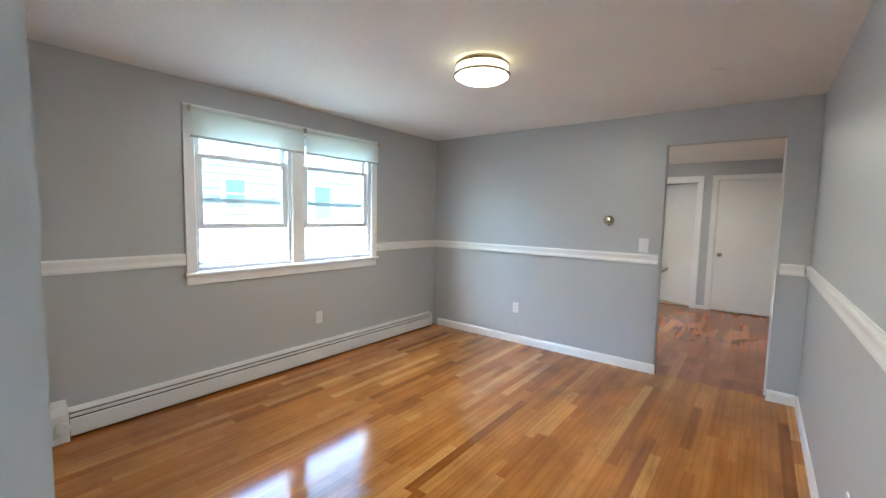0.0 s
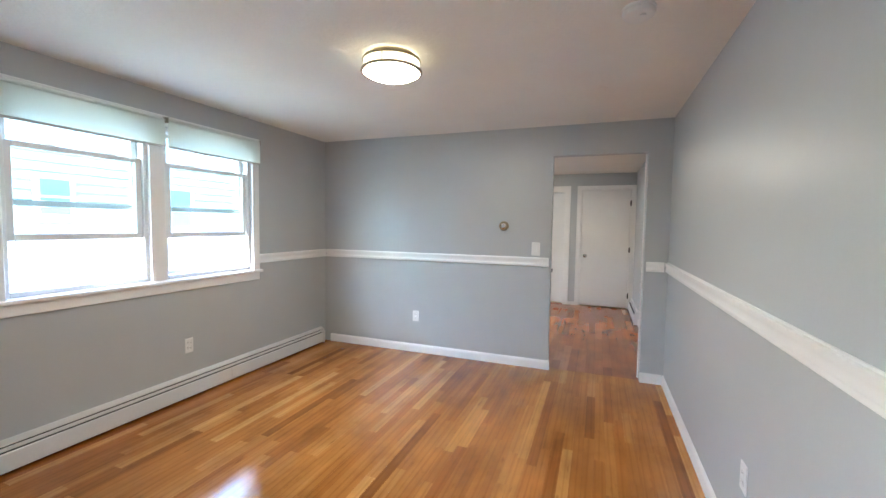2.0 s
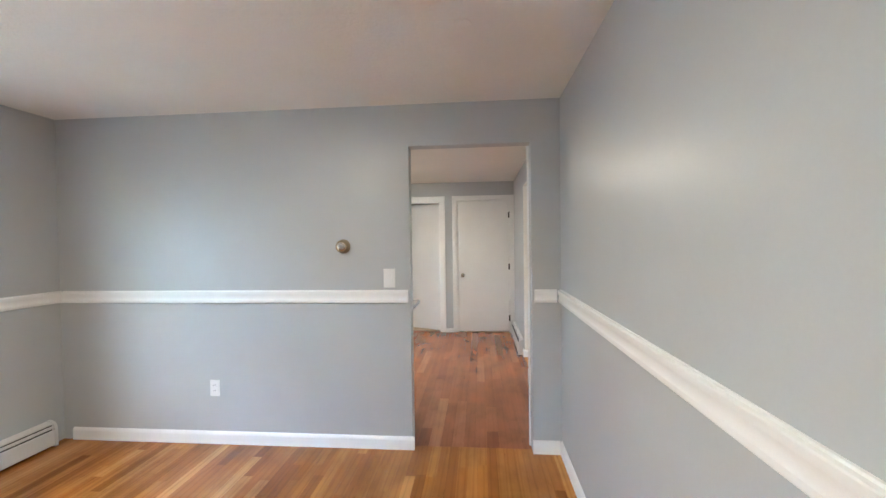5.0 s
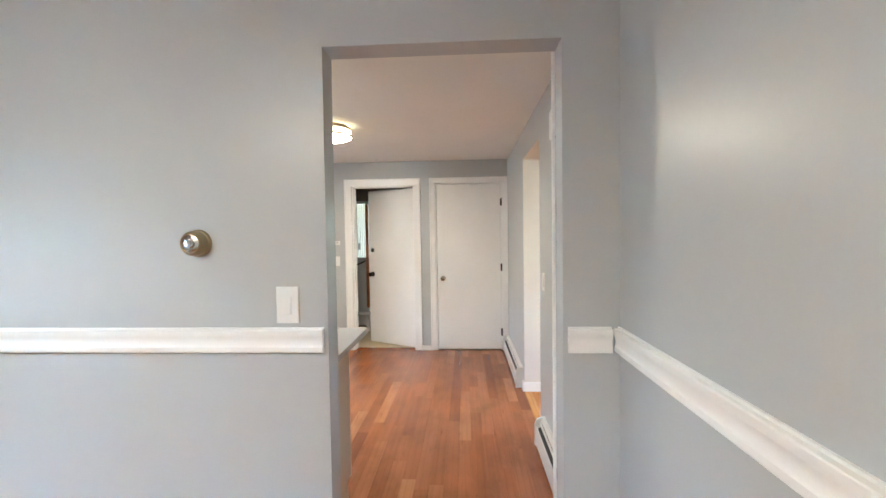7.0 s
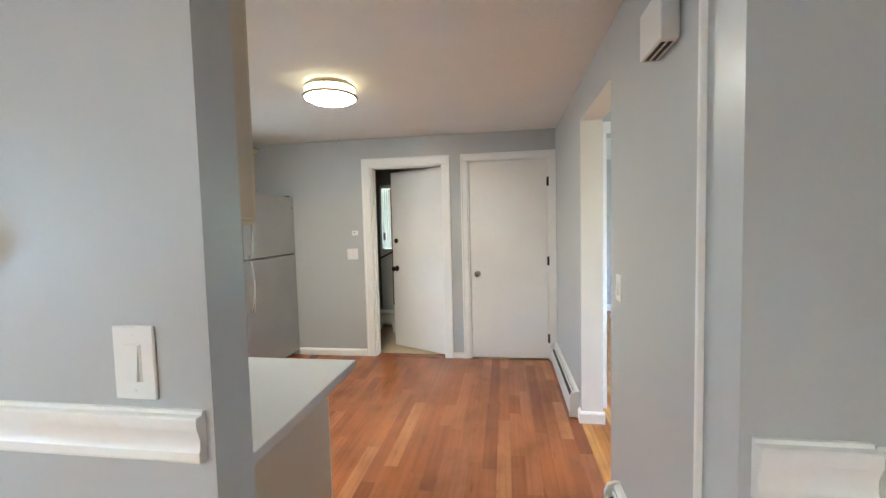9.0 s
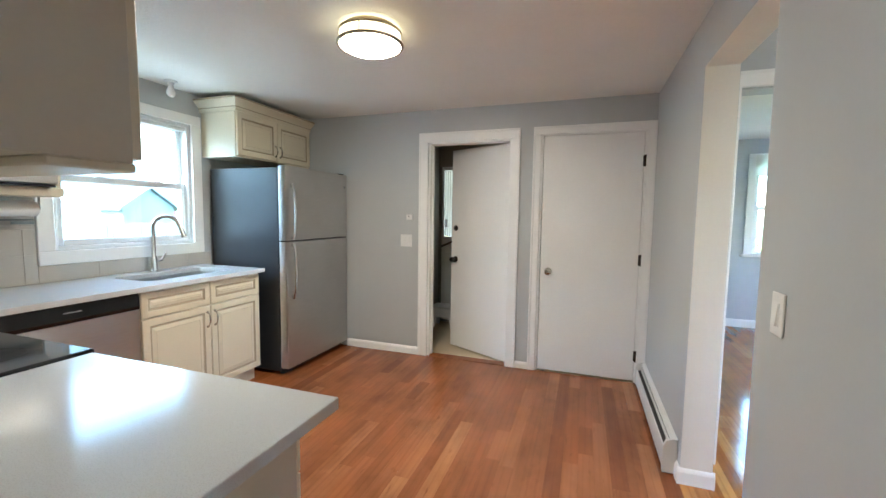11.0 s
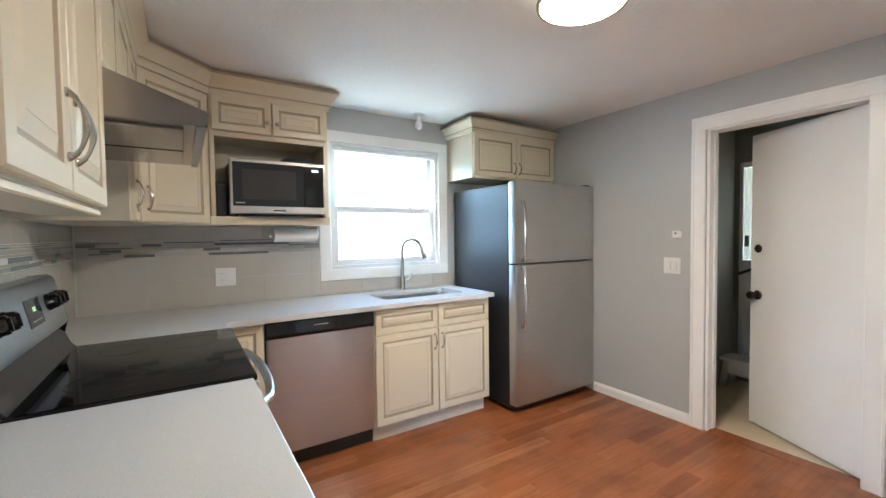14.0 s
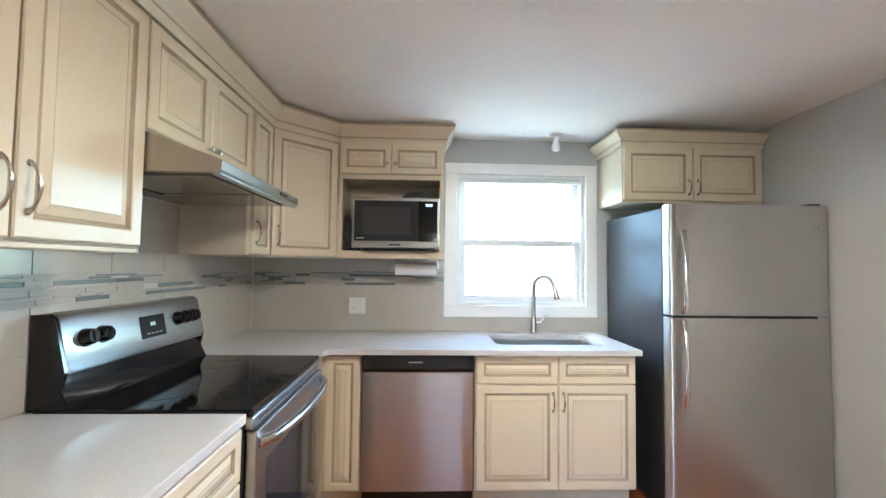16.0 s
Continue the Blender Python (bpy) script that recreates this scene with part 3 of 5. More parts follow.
win = thing("window_1", (XW, 2.564, DW[2]), "white double window with both lower sashes raised half way", "window", kind="structure")
bm = box((XW, 1.645, 0.935), (XW + 0.02, 1.719, 2.136), 0.003)
box((XW, 3.414, 0.935), (XW + 0.02, 3.488, 2.136), 0.003, bm)
box((XW, 1.719, 2.07), (XW + 0.02, 3.414, 2.136), 0.003, bm)
box((XW, 1.639, 2.125), (XW + 0.03, 3.494, 2.146), 0.003, bm)
part("window_frame", bm, M_TRIM, win)
bm = box((XW - 0.10, 1.72, 0.915), (XW + 0.02, 3.413, 0.945), 0.003)
box((XW, 1.629, 0.915), (XW + 0.045, 3.504, 0.940), 0.006, bm, 2)
part("window_sill", bm, M_TRIM, win)
part("apron", box((XW, 1.644, 0.846), (XW + 0.018, 3.487, 0.914), 0.003), M_TRIM, win)
part("mullion", box((XW - 0.13, 2.499, 0.945), (XW + 0.012, 2.609, 2.07), 0.003), M_TRIM, win)
for y0, y1 in ((1.72, 2.498), (2.61, 3.413)):
    part("window_track", sill_frame(y0, y1, 0.946, 2.069, XW - 0.13, XW - 0.012, 0.028), M_VINYL, win)
    sash(win, "upper_sash", XW - 0.105, y0 + 0.03, y1 - 0.03, 1.455, 2.035, locks=False)
    sash(win, "lower_sash", XW - 0.06, y0 + 0.03, y1 - 0.03, 1.258, 1.815, locks=True)
    part("screen_rail", box((XW - 0.125, y0 + 0.03, 0.975), (XW - 0.105, y1 - 0.03, 1.0), 0.003), M_VINYL, win)
for y0, y1 in ((1.670, 2.593), (2.597, 3.474)):
    sh = thing("roller_shade", (XW, (y0 + y1) / 2, 1.915), "white translucent roller shade pulled up at the window head", "blind", "roller shades of the dining window")
    part("roller", lathe([(0.017, 0), (0.017, y1 - y0 - 0.03)], (XW + 0.045, y0 + 0.015, 2.108), (0, 1, 0), 14), M_SHADE, sh, smooth=True)
    part("cloth", box((XW + 0.0575, y0 + 0.010, 1.925), (XW + 0.0585, y1 - 0.010, 2.108)), M_SHADE, sh, "pale translucent shade cloth")
    part("hem_bar", box((XW + 0.053, y0 + 0.009, 1.910), (XW + 0.063, y1 - 0.009, 1.926), 0.003), M_HEM, sh, "taupe hem bar")
    for yb in (y0 + 0.004, y1 - 0.012):
        part("bracket", box((XW + 0.031, yb, 2.088), (XW + 0.066, yb + 0.008, 2.13), 0.002), M_NICKEL, sh, "small metal bracket")

kw = thing("window_2", (XW, 6.53, KW[2]), "white double-hung kitchen window above the sink", "window", kind="structure")
bm = box((XW, 5.968, 1.09), (XW + 0.02, 6.055, 2.045), 0.003)
box((XW, 7.0, 1.09), (XW + 0.02, 7.087, 2.045), 0.003, bm)
box((XW, 5.968, 2.045), (XW + 0.021, 7.087, 2.122), 0.003, bm)
box((XW, 5.968, 1.006), (XW + 0.021, 7.087, 1.09), 0.003, bm)
part("window_frame", bm, M_TRIM, kw)
part("window_track", sill_frame(6.056, 6.999, 1.091, 2.044, XW - 0.13, XW - 0.004, 0.026), M_VINYL, kw)
part("blind_cassette", box((XW - 0.05, 6.084, 1.985), (XW - 0.012, 6.97, 2.016), 0.004), M_VINYL, kw)
sash(kw, "upper_sash", XW - 0.105, 6.083, 6.972, 1.52, 2.016, stile=0.04)
sash(kw, "lower_sash", XW - 0.06, 6.083, 6.972, 1.118, 1.566, stile=0.04, top=0.042, locks=True)
part("pull_cord", tube([(XW - 0.02, 6.945, 2.0), (XW - 0.02, 6.946, 1.7), (XW - 0.02, 6.944, 1.13)], 0.0035, 6), M_PLASTIC, kw)

ew = thing("window_3", (EW[0], 10.45, EW[2]), "white double-hung window of the far room", "window", kind="structure")
bm = box((2.5, 10.428, 0.9), (2.58, 10.45, 2.14), 0.003)
box((3.95, 10.428, 0.9), (4.03, 10.45, 2.14), 0.003, bm)
box((2.58, 10.428, 2.06), (3.95, 10.45, 2.14), 0.003, bm)
box((2.47, 10.40, 0.89), (4.06, 10.45, 0.92), 0.003, bm)
part("window_frame", bm, M_TRIM, ew)
for z0, z1, y in ((0.92, 1.5, 10.47), (1.47, 2.06, 10.51)):
    bm = box((2.58, y, z0), (2.64, y + 0.03, z1), 0.003)
    box((3.89, y, z0), (3.95, y + 0.03, z1), 0.003, bm)
    box((2.64, y, z0), (3.89, y + 0.03, z0 + 0.04), 0.003, bm)
    box((2.64, y, z1 - 0.04), (3.89, y + 0.03, z1), 0.003, bm)
    part("sash", bm, M_VINYL, ew)
    part("pane", box((2.635, y + 0.013, z0 + 0.035), (3.895, y + 0.017, z1 - 0.035)), M_GLASS, ew).visible_shadow = False
far_shade = thing("roller_shade", (3.2, 10.42, 1.9), "white roller shade at the far window head", "blind")
part("cloth", box((2.56, 10.40, 1.88), (3.97, 10.402, 2.12)), M_SHADE, far_shade)
part("hem_bar", box((2.56, 10.396, 1.868), (3.97, 10.406, 1.885), 0.003), M_SHADE, far_shade)

ld = thing("door_3", (-0.71, 9.33, 0.02), "curtained glazed outer door with a brown wooden stile", "door", kind="structure")
bm = box((-1.065, 9.335, 0.02), (-1.035, 9.375, 1.945), 0.003)
box((-1.035, 9.335, 1.90), (-0.35, 9.375, 1.945), 0.003, bm)
box((-1.035, 9.335, 0.02), (-0.35, 9.375, 1.08), 0.003, bm)
box((-0.40, 9.335, 1.08), (-0.35, 9.375, 1.90), 0.003, bm)
part("door_frame", bm, M_TRIM, ld)
part("stile", box((-0.905, 9.325, 0.30), (-0.862, 9.372, 1.90), 0.003), M_OAK_K, ld, "reddish brown wooden stile")
for x0, x1 in ((-1.034, -0.906), (-0.861, -0.401)):
    part("pane", box((x0, 9.354, 1.081), (x1, 9.358, 1.899)), M_GLASSDIM, ld).visible_shadow = False
    folds = [(x0 + (x1 - x0) * i / 16, 9.343 + 0.004 * math.sin(i * 1.7)) for i in range(17)]
    bm = bmesh.new()
    ring = [[bm.verts.new((x, y, z)) for x, y in folds] for z in (1.09, 1.895)]
    for i in range(16):
        bm.faces.new((ring[0][i], ring[0][i + 1], ring[1][i + 1], ring[1][i]))
    part("curtain", bm, M_SHADE, ld, "sheer white curtain over the glass")
hb = part("pull_handle", tube([(-1.055, 9.335, 0.955), (-1.05, 9.30, 0.96), (-0.96, 9.295, 1.0), (-0.915, 9.295, 1.025), (-0.91, 9.33, 1.03)], 0.011, 10), M_BRONZE, ld, "dark pull handle", True)
part("latch", box((-1.02, 9.325, 1.20), (-0.985, 9.336, 1.30), 0.004), M_PEWTER, ld, "grey metal latch")
st = thing("step_stool", (-0.96, 9.12, -0.004), "small white plastic step stool on the landing floor", "stool")
part("top", box((-1.085, 9.02, 0.225), (-0.81, 9.24, 0.255), 0.012, segments=2), M_PLASTIC, st)
for sy in (0, 1):
    for sx in (0, 1):
        x, y = (-1.055 if sx == 0 else -0.865), (9.03 if sy == 0 else 9.205)
        d = -0.03 if sx == 0 else 0.03
        part("leg", prism([(0, 0.226), (0.045, 0.226), (0.045 + d, 0), (d, 0)], (x, y, -0.004), (1, 0, 0), (0, 0, 1), (0, 1, 0), 0.03), M_PLASTIC, st)
part("apron", box((-1.04, 9.034, 0.12), (-0.85, 9.044, 0.225), 0.003), M_PLASTIC, st)


# ---- baseboard heaters ----
def heater(name, a, b, inward, z_top, label, joints=(), caps=(True, True), depth=0.065, reach=0.050):
    """Hot-water baseboard cover from a to b: back, sloping hood, slot filled dark for its shade, front panel, end caps.
    """
    a, b, n = Vector((*a, 0)), Vector((*b, 0)), Vector(inward)
    w, length = (b - a).normalized(), (b - a).length
    h = thing(name, a.lerp(b, 0.5), label, "heater", "baseboard heaters")
    up = (0, 0, 1)
    part("back_plate", prism([(0, 0), (0.006, 0), (0.006, z_top), (0, z_top)], a, n, up, w, length), M_HEAT, h)
    part("hood", prism([(0.006, z_top - 0.008), (0.016, z_top - 0.008), (reach - 0.004, z_top - 0.02), (reach, z_top - 0.02), (reach, z_top - 0.012), (0.018, z_top), (0.006, z_top)], a + w * 0.003, n, up, w, length - 0.006), M_HEAT, h)
    part("damper", prism([(reach, z_top - 0.048), (reach + 0.003, z_top - 0.048), (reach + 0.008, z_top - 0.044), (reach + 0.005, z_top - 0.027), (reach, z_top - 0.027)], a + w * 0.003, n, up, w, length - 0.006), M_HEAT, h)
    # near-black block fills the slot; its shade is put into the colour
    part("fin_shadow", prism([(0.006, 0.012), (depth - 0.012, 0.012), (depth - 0.012, z_top - 0.07), (reach - 0.005, z_top - 0.055), (reach - 0.005, z_top - 0.022), (0.006, z_top - 0.01)], a + w * 0.005, n, up, w, length - 0.01), M_DARK, h, "dark block standing in for the slot's shade")
    cuts = [0.0, *joints, length]
    for s, e in zip(cuts, cuts[1:]):
        part("front_panel", prism([(depth - 0.006, 0.022), (depth - 0.001, 0.018), (depth, 0.03), (depth, z_top - 0.06), (depth - 0.004, z_top - 0.055), (depth - 0.009, z_top - 0.055), (depth - 0.009, z_top - 0.059), (depth - 0.005, z_top - 0.062), (depth - 0.005, 0.03)],
                                a + w * (s + 0.001), n, up, w, e - s - 0.002), M_HEAT, h)
    for on, at in zip(caps, (0.0, length - 0.02)):
        if on:
            part("end_cap", prism([(0, 0.008), (depth + 0.004, 0.008), (depth + 0.004, z_top - 0.045), (depth * 0.84, z_top - 0.01), (0.024, z_top + 0.004), (0, z_top + 0.004)], a + w * at, n, up, w, 0.02), M_HEAT, h)
    return h


heater("baseboard_heater", (XW, 4.395), (XW, 0.97), (1, 0, 0), 0.178, "long white baseboard heater under the dining window", (1.28,), (True, False))
ec = thing("pipe_cover", (XW, 0.9, 0), "white metal pipe cover at the heater's end", "pipe cover")
part("cover", prism([(0, 0), (0.085, 0), (0.085, 0.17), (0.06, 0.21), (0, 0.235)], (XW, 0.80, 0), (1, 0, 0), (0, 0, 1), (0, 1, 0), 0.165), M_HEAT, ec)
part("elbow", lathe([(0.03, 0), (0.034, 0.004), (0.034, 0.05), (0.03, 0.054)], (XW + 0.07, 0.93, 0.10), (1, 0, 0), 14), M_HEAT, ec, smooth=True)
heater("baseboard_heater", (XE, 6.80), (XE, YN - 0.028), (-1, 0, 0), 0.19, "white baseboard heater beside the closed door", reach=0.030)
heater("baseboard_heater", (XE, 4.62), (XE, 5.80), (-1, 0, 0), 0.19, "white baseboard heater by the kitchen doorway", reach=0.030)


# ---- ceiling lamps, detectors, switches ----
def ceiling_lamp(x, y, z, where):
    c = thing("ceiling_light", (x, y, z), "lit round flush ceiling light with metal rings " + where, "ceiling light", "flush ceiling lights")
    part("pan", lathe([(0.132, 0), (0.132, -0.022), (0.13, -0.026)], (x, y, z), (0, 0, 1), 48), M_BRUSH, c, smooth=True)
    part("side_glass", lathe([(0.128, -0.022), (0.15, -0.024), (0.156, -0.03), (0.157, -0.084)], (x, y, z), (0, 0, 1), 48), M_LAMPSIDE, c, "dimly glowing frosted side glass", True)
    part("diffuser", lathe([(0.1565, -0.0845), (0.152, -0.094), (0.13, -0.107), (0.08, -0.116), (0.01, -0.119)], (x, y, z), (0, 0, 1), 48), M_LAMP, c, "glowing frosted glass bowl", True)
    for zz, r, wide in ((-0.028, 0.152, 0.010), (-0.086, 0.157, 0.015)):
        ring = bmesh.new()
        pro = [(r, 0.007), (r + wide * 0.8, 0.007), (r + wide, 0.003), (r + wide, -0.004), (r + wide * 0.8, -0.008), (r, -0.008)]
        seg = 48
        rings = [[ring.verts.new((x + q * math.cos(2 * math.pi * i / seg), y + q * math.sin(2 * math.pi * i / seg), z + zz + hh)) for q, hh in pro] for i in range(seg)]
        for i in range(seg):
            for k in range(6):
                ring.faces.new((rings[i][k], rings[i][(k + 1) % 6], rings[(i + 1) % seg][(k + 1) % 6], rings[(i + 1) % seg][k]))
        part("ring", ring, M_BRUSH, c, "brushed metal ring", True)
    for k in range(3):
        an = radians(40 + 120 * k)
        px, py = x + 0.162 * math.cos(an), y + 0.162 * math.sin(an)
        part("post", lathe([(0.004, -0.086), (0.004, -0.028)], (px, py, z), (0, 0, 1), 8), M_BRUSH, c)
    return c


ceiling_lamp(-0.555, 2.60, ZD, "in the dining room")
ceiling_lamp(-0.455, 6.42, ZK, "in the kitchen")
ceiling_lamp(3.3, 5.2, 2.32, "in the hall")

sd = thing("smoke_detector", (0.69, 2.50, ZD), "white round smoke detector on the ceiling", "smoke detector")
part("base", lathe([(0.068, 0), (0.068, -0.012)], (0.69, 2.50, ZD), (0, 0, 1), 32), M_PLASTIC, sd, smooth=True)
part("cover", lathe([(0.064, -0.012), (0.066, -0.018), (0.062, -0.034), (0.05, -0.042), (0.02, -0.044)], (0.69, 2.50, ZD), (0, 0, 1), 32), M_PLASTIC, sd, smooth=True)
part("test_button", lathe([(0.012, -0.043), (0.012, -0.047)], (0.705, 2.47, ZD), (0, 0, 1), 14), M_VINYL, sd)
solo("ceiling_cover", lathe([(0.036, 0), (0.036, -0.003), (0.03, -0.007)], (0.55, 3.53, ZD), (0, 0, 1), 24), M_CEIL, "painted round blank cover on the ceiling", "cover", smooth=True)

TX, TZ = -0.312, 1.38
th = thing("thermostat", (TX, YP, TZ), "round brass-coloured dial thermostat on the grey wall", "thermostat")
part("back_ring", lathe([(0.0485, 0), (0.0485, 0.005), (0.0465, 0.011), (0.043, 0.013)], (TX, YP, TZ), (0, -1, 0), 40), M_BRASS, th, smooth=True)
# recessed neck coloured near black to carry the shade of the gap
part("neck", lathe([(0.0405, 0.012), (0.0405, 0.0165)], (TX, YP, TZ), (0, -1, 0), 40), M_DARK, th, "near-black neck, the gap's shade put into its colour", True)
part("cover", lathe([(0.0415, 0.0165), (0.0445, 0.018), (0.0445, 0.026), (0.0425, 0.036), (0.0385, 0.044), (0.0335, 0.048), (0.0315, 0.0475), (0.0305, 0.044)], (TX, YP, TZ), (0, -1, 0), 40), M_BRASS, th, "aged brass cover ring", True)
dl = part("dial", lathe([(0.0305, 0.0435), (0.029, 0.0445), (0.017, 0.0465)], (TX, YP, TZ), (0, -1, 0), 32), M_NICKEL, th, "bright metal dial face", True)
part("dial_knob", lathe([(0.0155, 0.046), (0.0155, 0.054), (0.0135, 0.0565), (0.006, 0.0575)], (TX, YP, TZ), (0, -1, 0), 24), M_CHROME, dl, smooth=True)
part("pointer", box((TX - 0.0015, YP - 0.0472, TZ + 0.017), (TX + 0.0015, YP - 0.0445, TZ + 0.028)), M_DARK, dl)


def plate(name, centre, u, n, w, h, label, category, inserts):
    """Wall plate in the directions u and z, facing n, with inserts of (offset, kind)."""
    c, u, n = Vector(centre), Vector(u), Vector(n)
    z = Vector((0, 0, 1))

    def slab(bm, du, dz, a, b, d0, d1, bev):
        made = box((-a / 2, 0, -b / 2), (a / 2, d1 - d0, b / 2), bev)
        for v in made.verts:
            p = v.co.copy()
            v.co = c + u * (p.x + du) + n * (p.y + d0) + z * (p.z + dz)
        return made

    t = thing(name, centre, label, category, "wall plates")
    part("plate", slab(None, 0, 0, w, h, 0, 0.006, 0.0022), M_PLASTIC, t)
    for du, kind in inserts:
        if kind == "rocker":
            r = part("rocker", slab(None, du, 0, 0.032, 0.066, 0.005, 0.0085, 0.0015), M_PLASTIC, t)
            part("paddle", prism([(-0.03, 0.0085), (0.03, 0.0085), (0.03, 0.0095), (-0.03, 0.0150)], c + u * (du - 0.0125), z, n, u, 0.025), M_PLASTIC, r)
            for dz in (-0.048, 0.048):
                part("screw", slab(None, du, dz, 0.005, 0.005, 0.006, 0.0068, 0.0), M_VINYL, t)
        elif kind == "outlet":
            for dz in (-0.02, 0.02):
                o = part("socket", slab(None, du, dz, 0.033, 0.028, 0.005, 0.0078, 0.003), M_PLASTIC, t)
                for k in (-0.0065, 0.0065):
                    part("slot", slab(None, du + k, dz + 0.002, 0.0022, 0.009, 0.0078, 0.0082, 0), M_DARK, o)
    return t


plate("light_switch", (0.003, YP, 1.162), (1, 0, 0), (0, -1, 0), 0.08, 0.128, "white rocker light switch above the chair rail", "light switch", [(0, "rocker")])
plate("wall_outlet", (-1.259, YP, 0.394), (1, 0, 0), (0, -1, 0), 0.07, 0.115, "white double outlet low on the grey wall", "outlet", [(0, "outlet")])
plate("wall_outlet", (XW, 2.771, 0.404), (0, 1, 0), (1, 0, 0), 0.07, 0.115, "white double outlet under the dining window", "outlet", [(0, "outlet")])
plate("wall_outlet", (XE, 2.41, 0.395), (0, 1, 0), (-1, 0, 0), 0.07, 0.115, "white double outlet on the long wall", "outlet", [(0, "outlet")])
plate("light_switch", (-0.972, YN, 1.10), (1, 0, 0), (0, -1, 0), 0.118, 0.117, "white double light switch beside the open door", "light switch", [(-0.023, "rocker"), (0.023, "rocker")])
plate("light_switch", (XE, 5.80, 1.085), (0, 1, 0), (-1, 0, 0), 0.072, 0.117, "white rocker light switch beside the doorway", "light switch", [(0, "rocker")])
plate("wall_outlet", (XW + 0.012, 5.352, 1.081), (0, 1, 0), (1, 0, 0), 0.118, 0.117, "white double-gang outlet and switch on the tiles", "outlet", [(-0.023, "outlet"), (0.023, "rocker")])
sb = thing("door_sensor", (-0.905, YN, 1.32), "small white sensor box beside the door casing", "sensor")
part("case", box((-0.966, YN - 0.022, 1.298), (-0.906, YN, 1.348), 0.004, segments=2), M_PLASTIC, sb)
part("lens", box((-0.945, YN - 0.024, 1.325), (-0.935, YN - 0.0215, 1.335)), M_DARK, sb)
ch = thing("door_chime", (XE, 5.27, 1.9), "white box-shaped door chime high on the wall", "door chime")
part("case", box((XE - 0.055, 5.18, 1.90), (XE, 5.36, 2.05), 0.006, segments=2), M_PLASTIC, ch)
for k in range(2):
    part("vent", box((XE - 0.045 + k * 0.02, 5.20, 1.8985), (XE - 0.033 + k * 0.02, 5.34, 1.901)), M_DARK, ch, "dark vent slot")


# ---- kitchen cabinets ----
def leaf(name, parent, o, u, n, w, h, stile=0.05, t=0.019):
    """Raised-panel door or drawer front with glazed grooves; o is the lower left corner on the case, u runs across, n outwards."""
    o, u, n, z = Vector(o), Vector(u).normalized(), Vector(n).normalized(), Vector((0, 0, 1))
    bm = bmesh.new()
    stile = min(stile, w * 0.28, h * 0.28)
    wide = min(0.024, (min(w, h) - 2 * stile) * 0.25)
    steps = [(0, 0), (0, t - 0.004), (0.004, t), (stile - 0.008, t), (stile - 0.004, t - 0.002), (stile, t - 0.007), (stile + 0.005, t - 0.009), (stile + 0.010, t - 0.008), (stile + 0.010 + wide, t - 0.001), (stile + 0.012 + wide, t - 0.0015)]
    rings = []
    for i, d in steps:
        rings.append([bm.verts.new(o + u * a + z * b + n * d) for a, b in ((i, i), (w - i, i), (w - i, h - i), (i, h - i))])
    for k, (a, b) in enumerate(zip(rings, rings[1:])):
        for i in range(4):
            f = bm.faces.new((a[i], a[(i + 1) % 4], b[(i + 1) % 4], b[i]))
            f.material_index = 1 if k in (4, 5, 6, 8) else 0
    bm.faces.new(rings[-1])
    bm.faces.new(rings[0][::-1])
    return part(name, bm, [M_CREAM, M_GLAZE], parent)


def pull(parent, at, n, along, size=0.11):
    """Slender bow pull: flared feet, thin necks, a swelled middle."""
    at, n, al = Vector(at), Vector(n).normalized(), Vector(along).normalized()
    pts, rad = [], []
    for i in range(17):
        s = i / 16
        out = 0.003 + 0.023 * math.sin(math.pi * s) ** 0.55
        pts.append(at + al * (s - 0.5) * size + n * out)
        mid = math.sin(math.pi * s)
        rad.append(0.0036 + 0.0022 * mid ** 6 + 0.003 * max(0, 1 - mid * 3))
    bm = tube(pts, rad, 8)
    for s in (-0.5, 0.5):
        lathe([(0.0085, 0), (0.0085, 0.003), (0.005, 0.007)], at + al * s * size, n, 12, bm)
    return part("handle", bm, M_PULL, parent, "satin nickel bow handle", True)


def knob(parent, at, n):
    return part("knob", lathe([(0.006, 0), (0.005, 0.012), (0.012, 0.017), (0.014, 0.023), (0.011, 0.029), (0.003, 0.031)], at, n, 14), M_PEWTER, parent, "pewter round knob", True)


UZ0, UZ1 = 1.412, 2.165
YU = 4.937      # face of the wall cases on the partition
XU = -2.152     # face of the wall cases on the window wall
Y0, X0 = YP1 + 0.002, XW + 0.002

# wall cupboard with two tall doors
c = thing("wall_cabinet", (-0.42, Y0, UZ0), "cream glazed wall cabinet with two tall raised-panel doors", "cabinet", "wall cabinets")
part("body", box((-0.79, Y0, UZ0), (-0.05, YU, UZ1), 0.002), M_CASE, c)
part("light_rail", box((-0.79, Y0 + 0.22, UZ0 - 0.014), (-0.05, YU + 0.004, UZ0), 0.003), M_CREAM, c)
for x0, x1, hx in ((-0.785, -0.391, -0.42), (-0.385, -0.055, -0.356)):
    d = leaf("door", c, (x1, YU, UZ0 + 0.008), (-1, 0, 0), (0, 1, 0), x1 - x0, UZ1 - UZ0 - 0.02)
    pull(d, (hx, YU + 0.019, 1.535), (0, 1, 0), (0, 0, 1))

# short cupboard above the hood
c = thing("wall_cabinet", (-1.17, Y0, 1.79), "cream glazed short wall cabinet above the range hood", "cabinet", "wall cabinets")
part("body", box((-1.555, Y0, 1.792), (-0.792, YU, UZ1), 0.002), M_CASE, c)
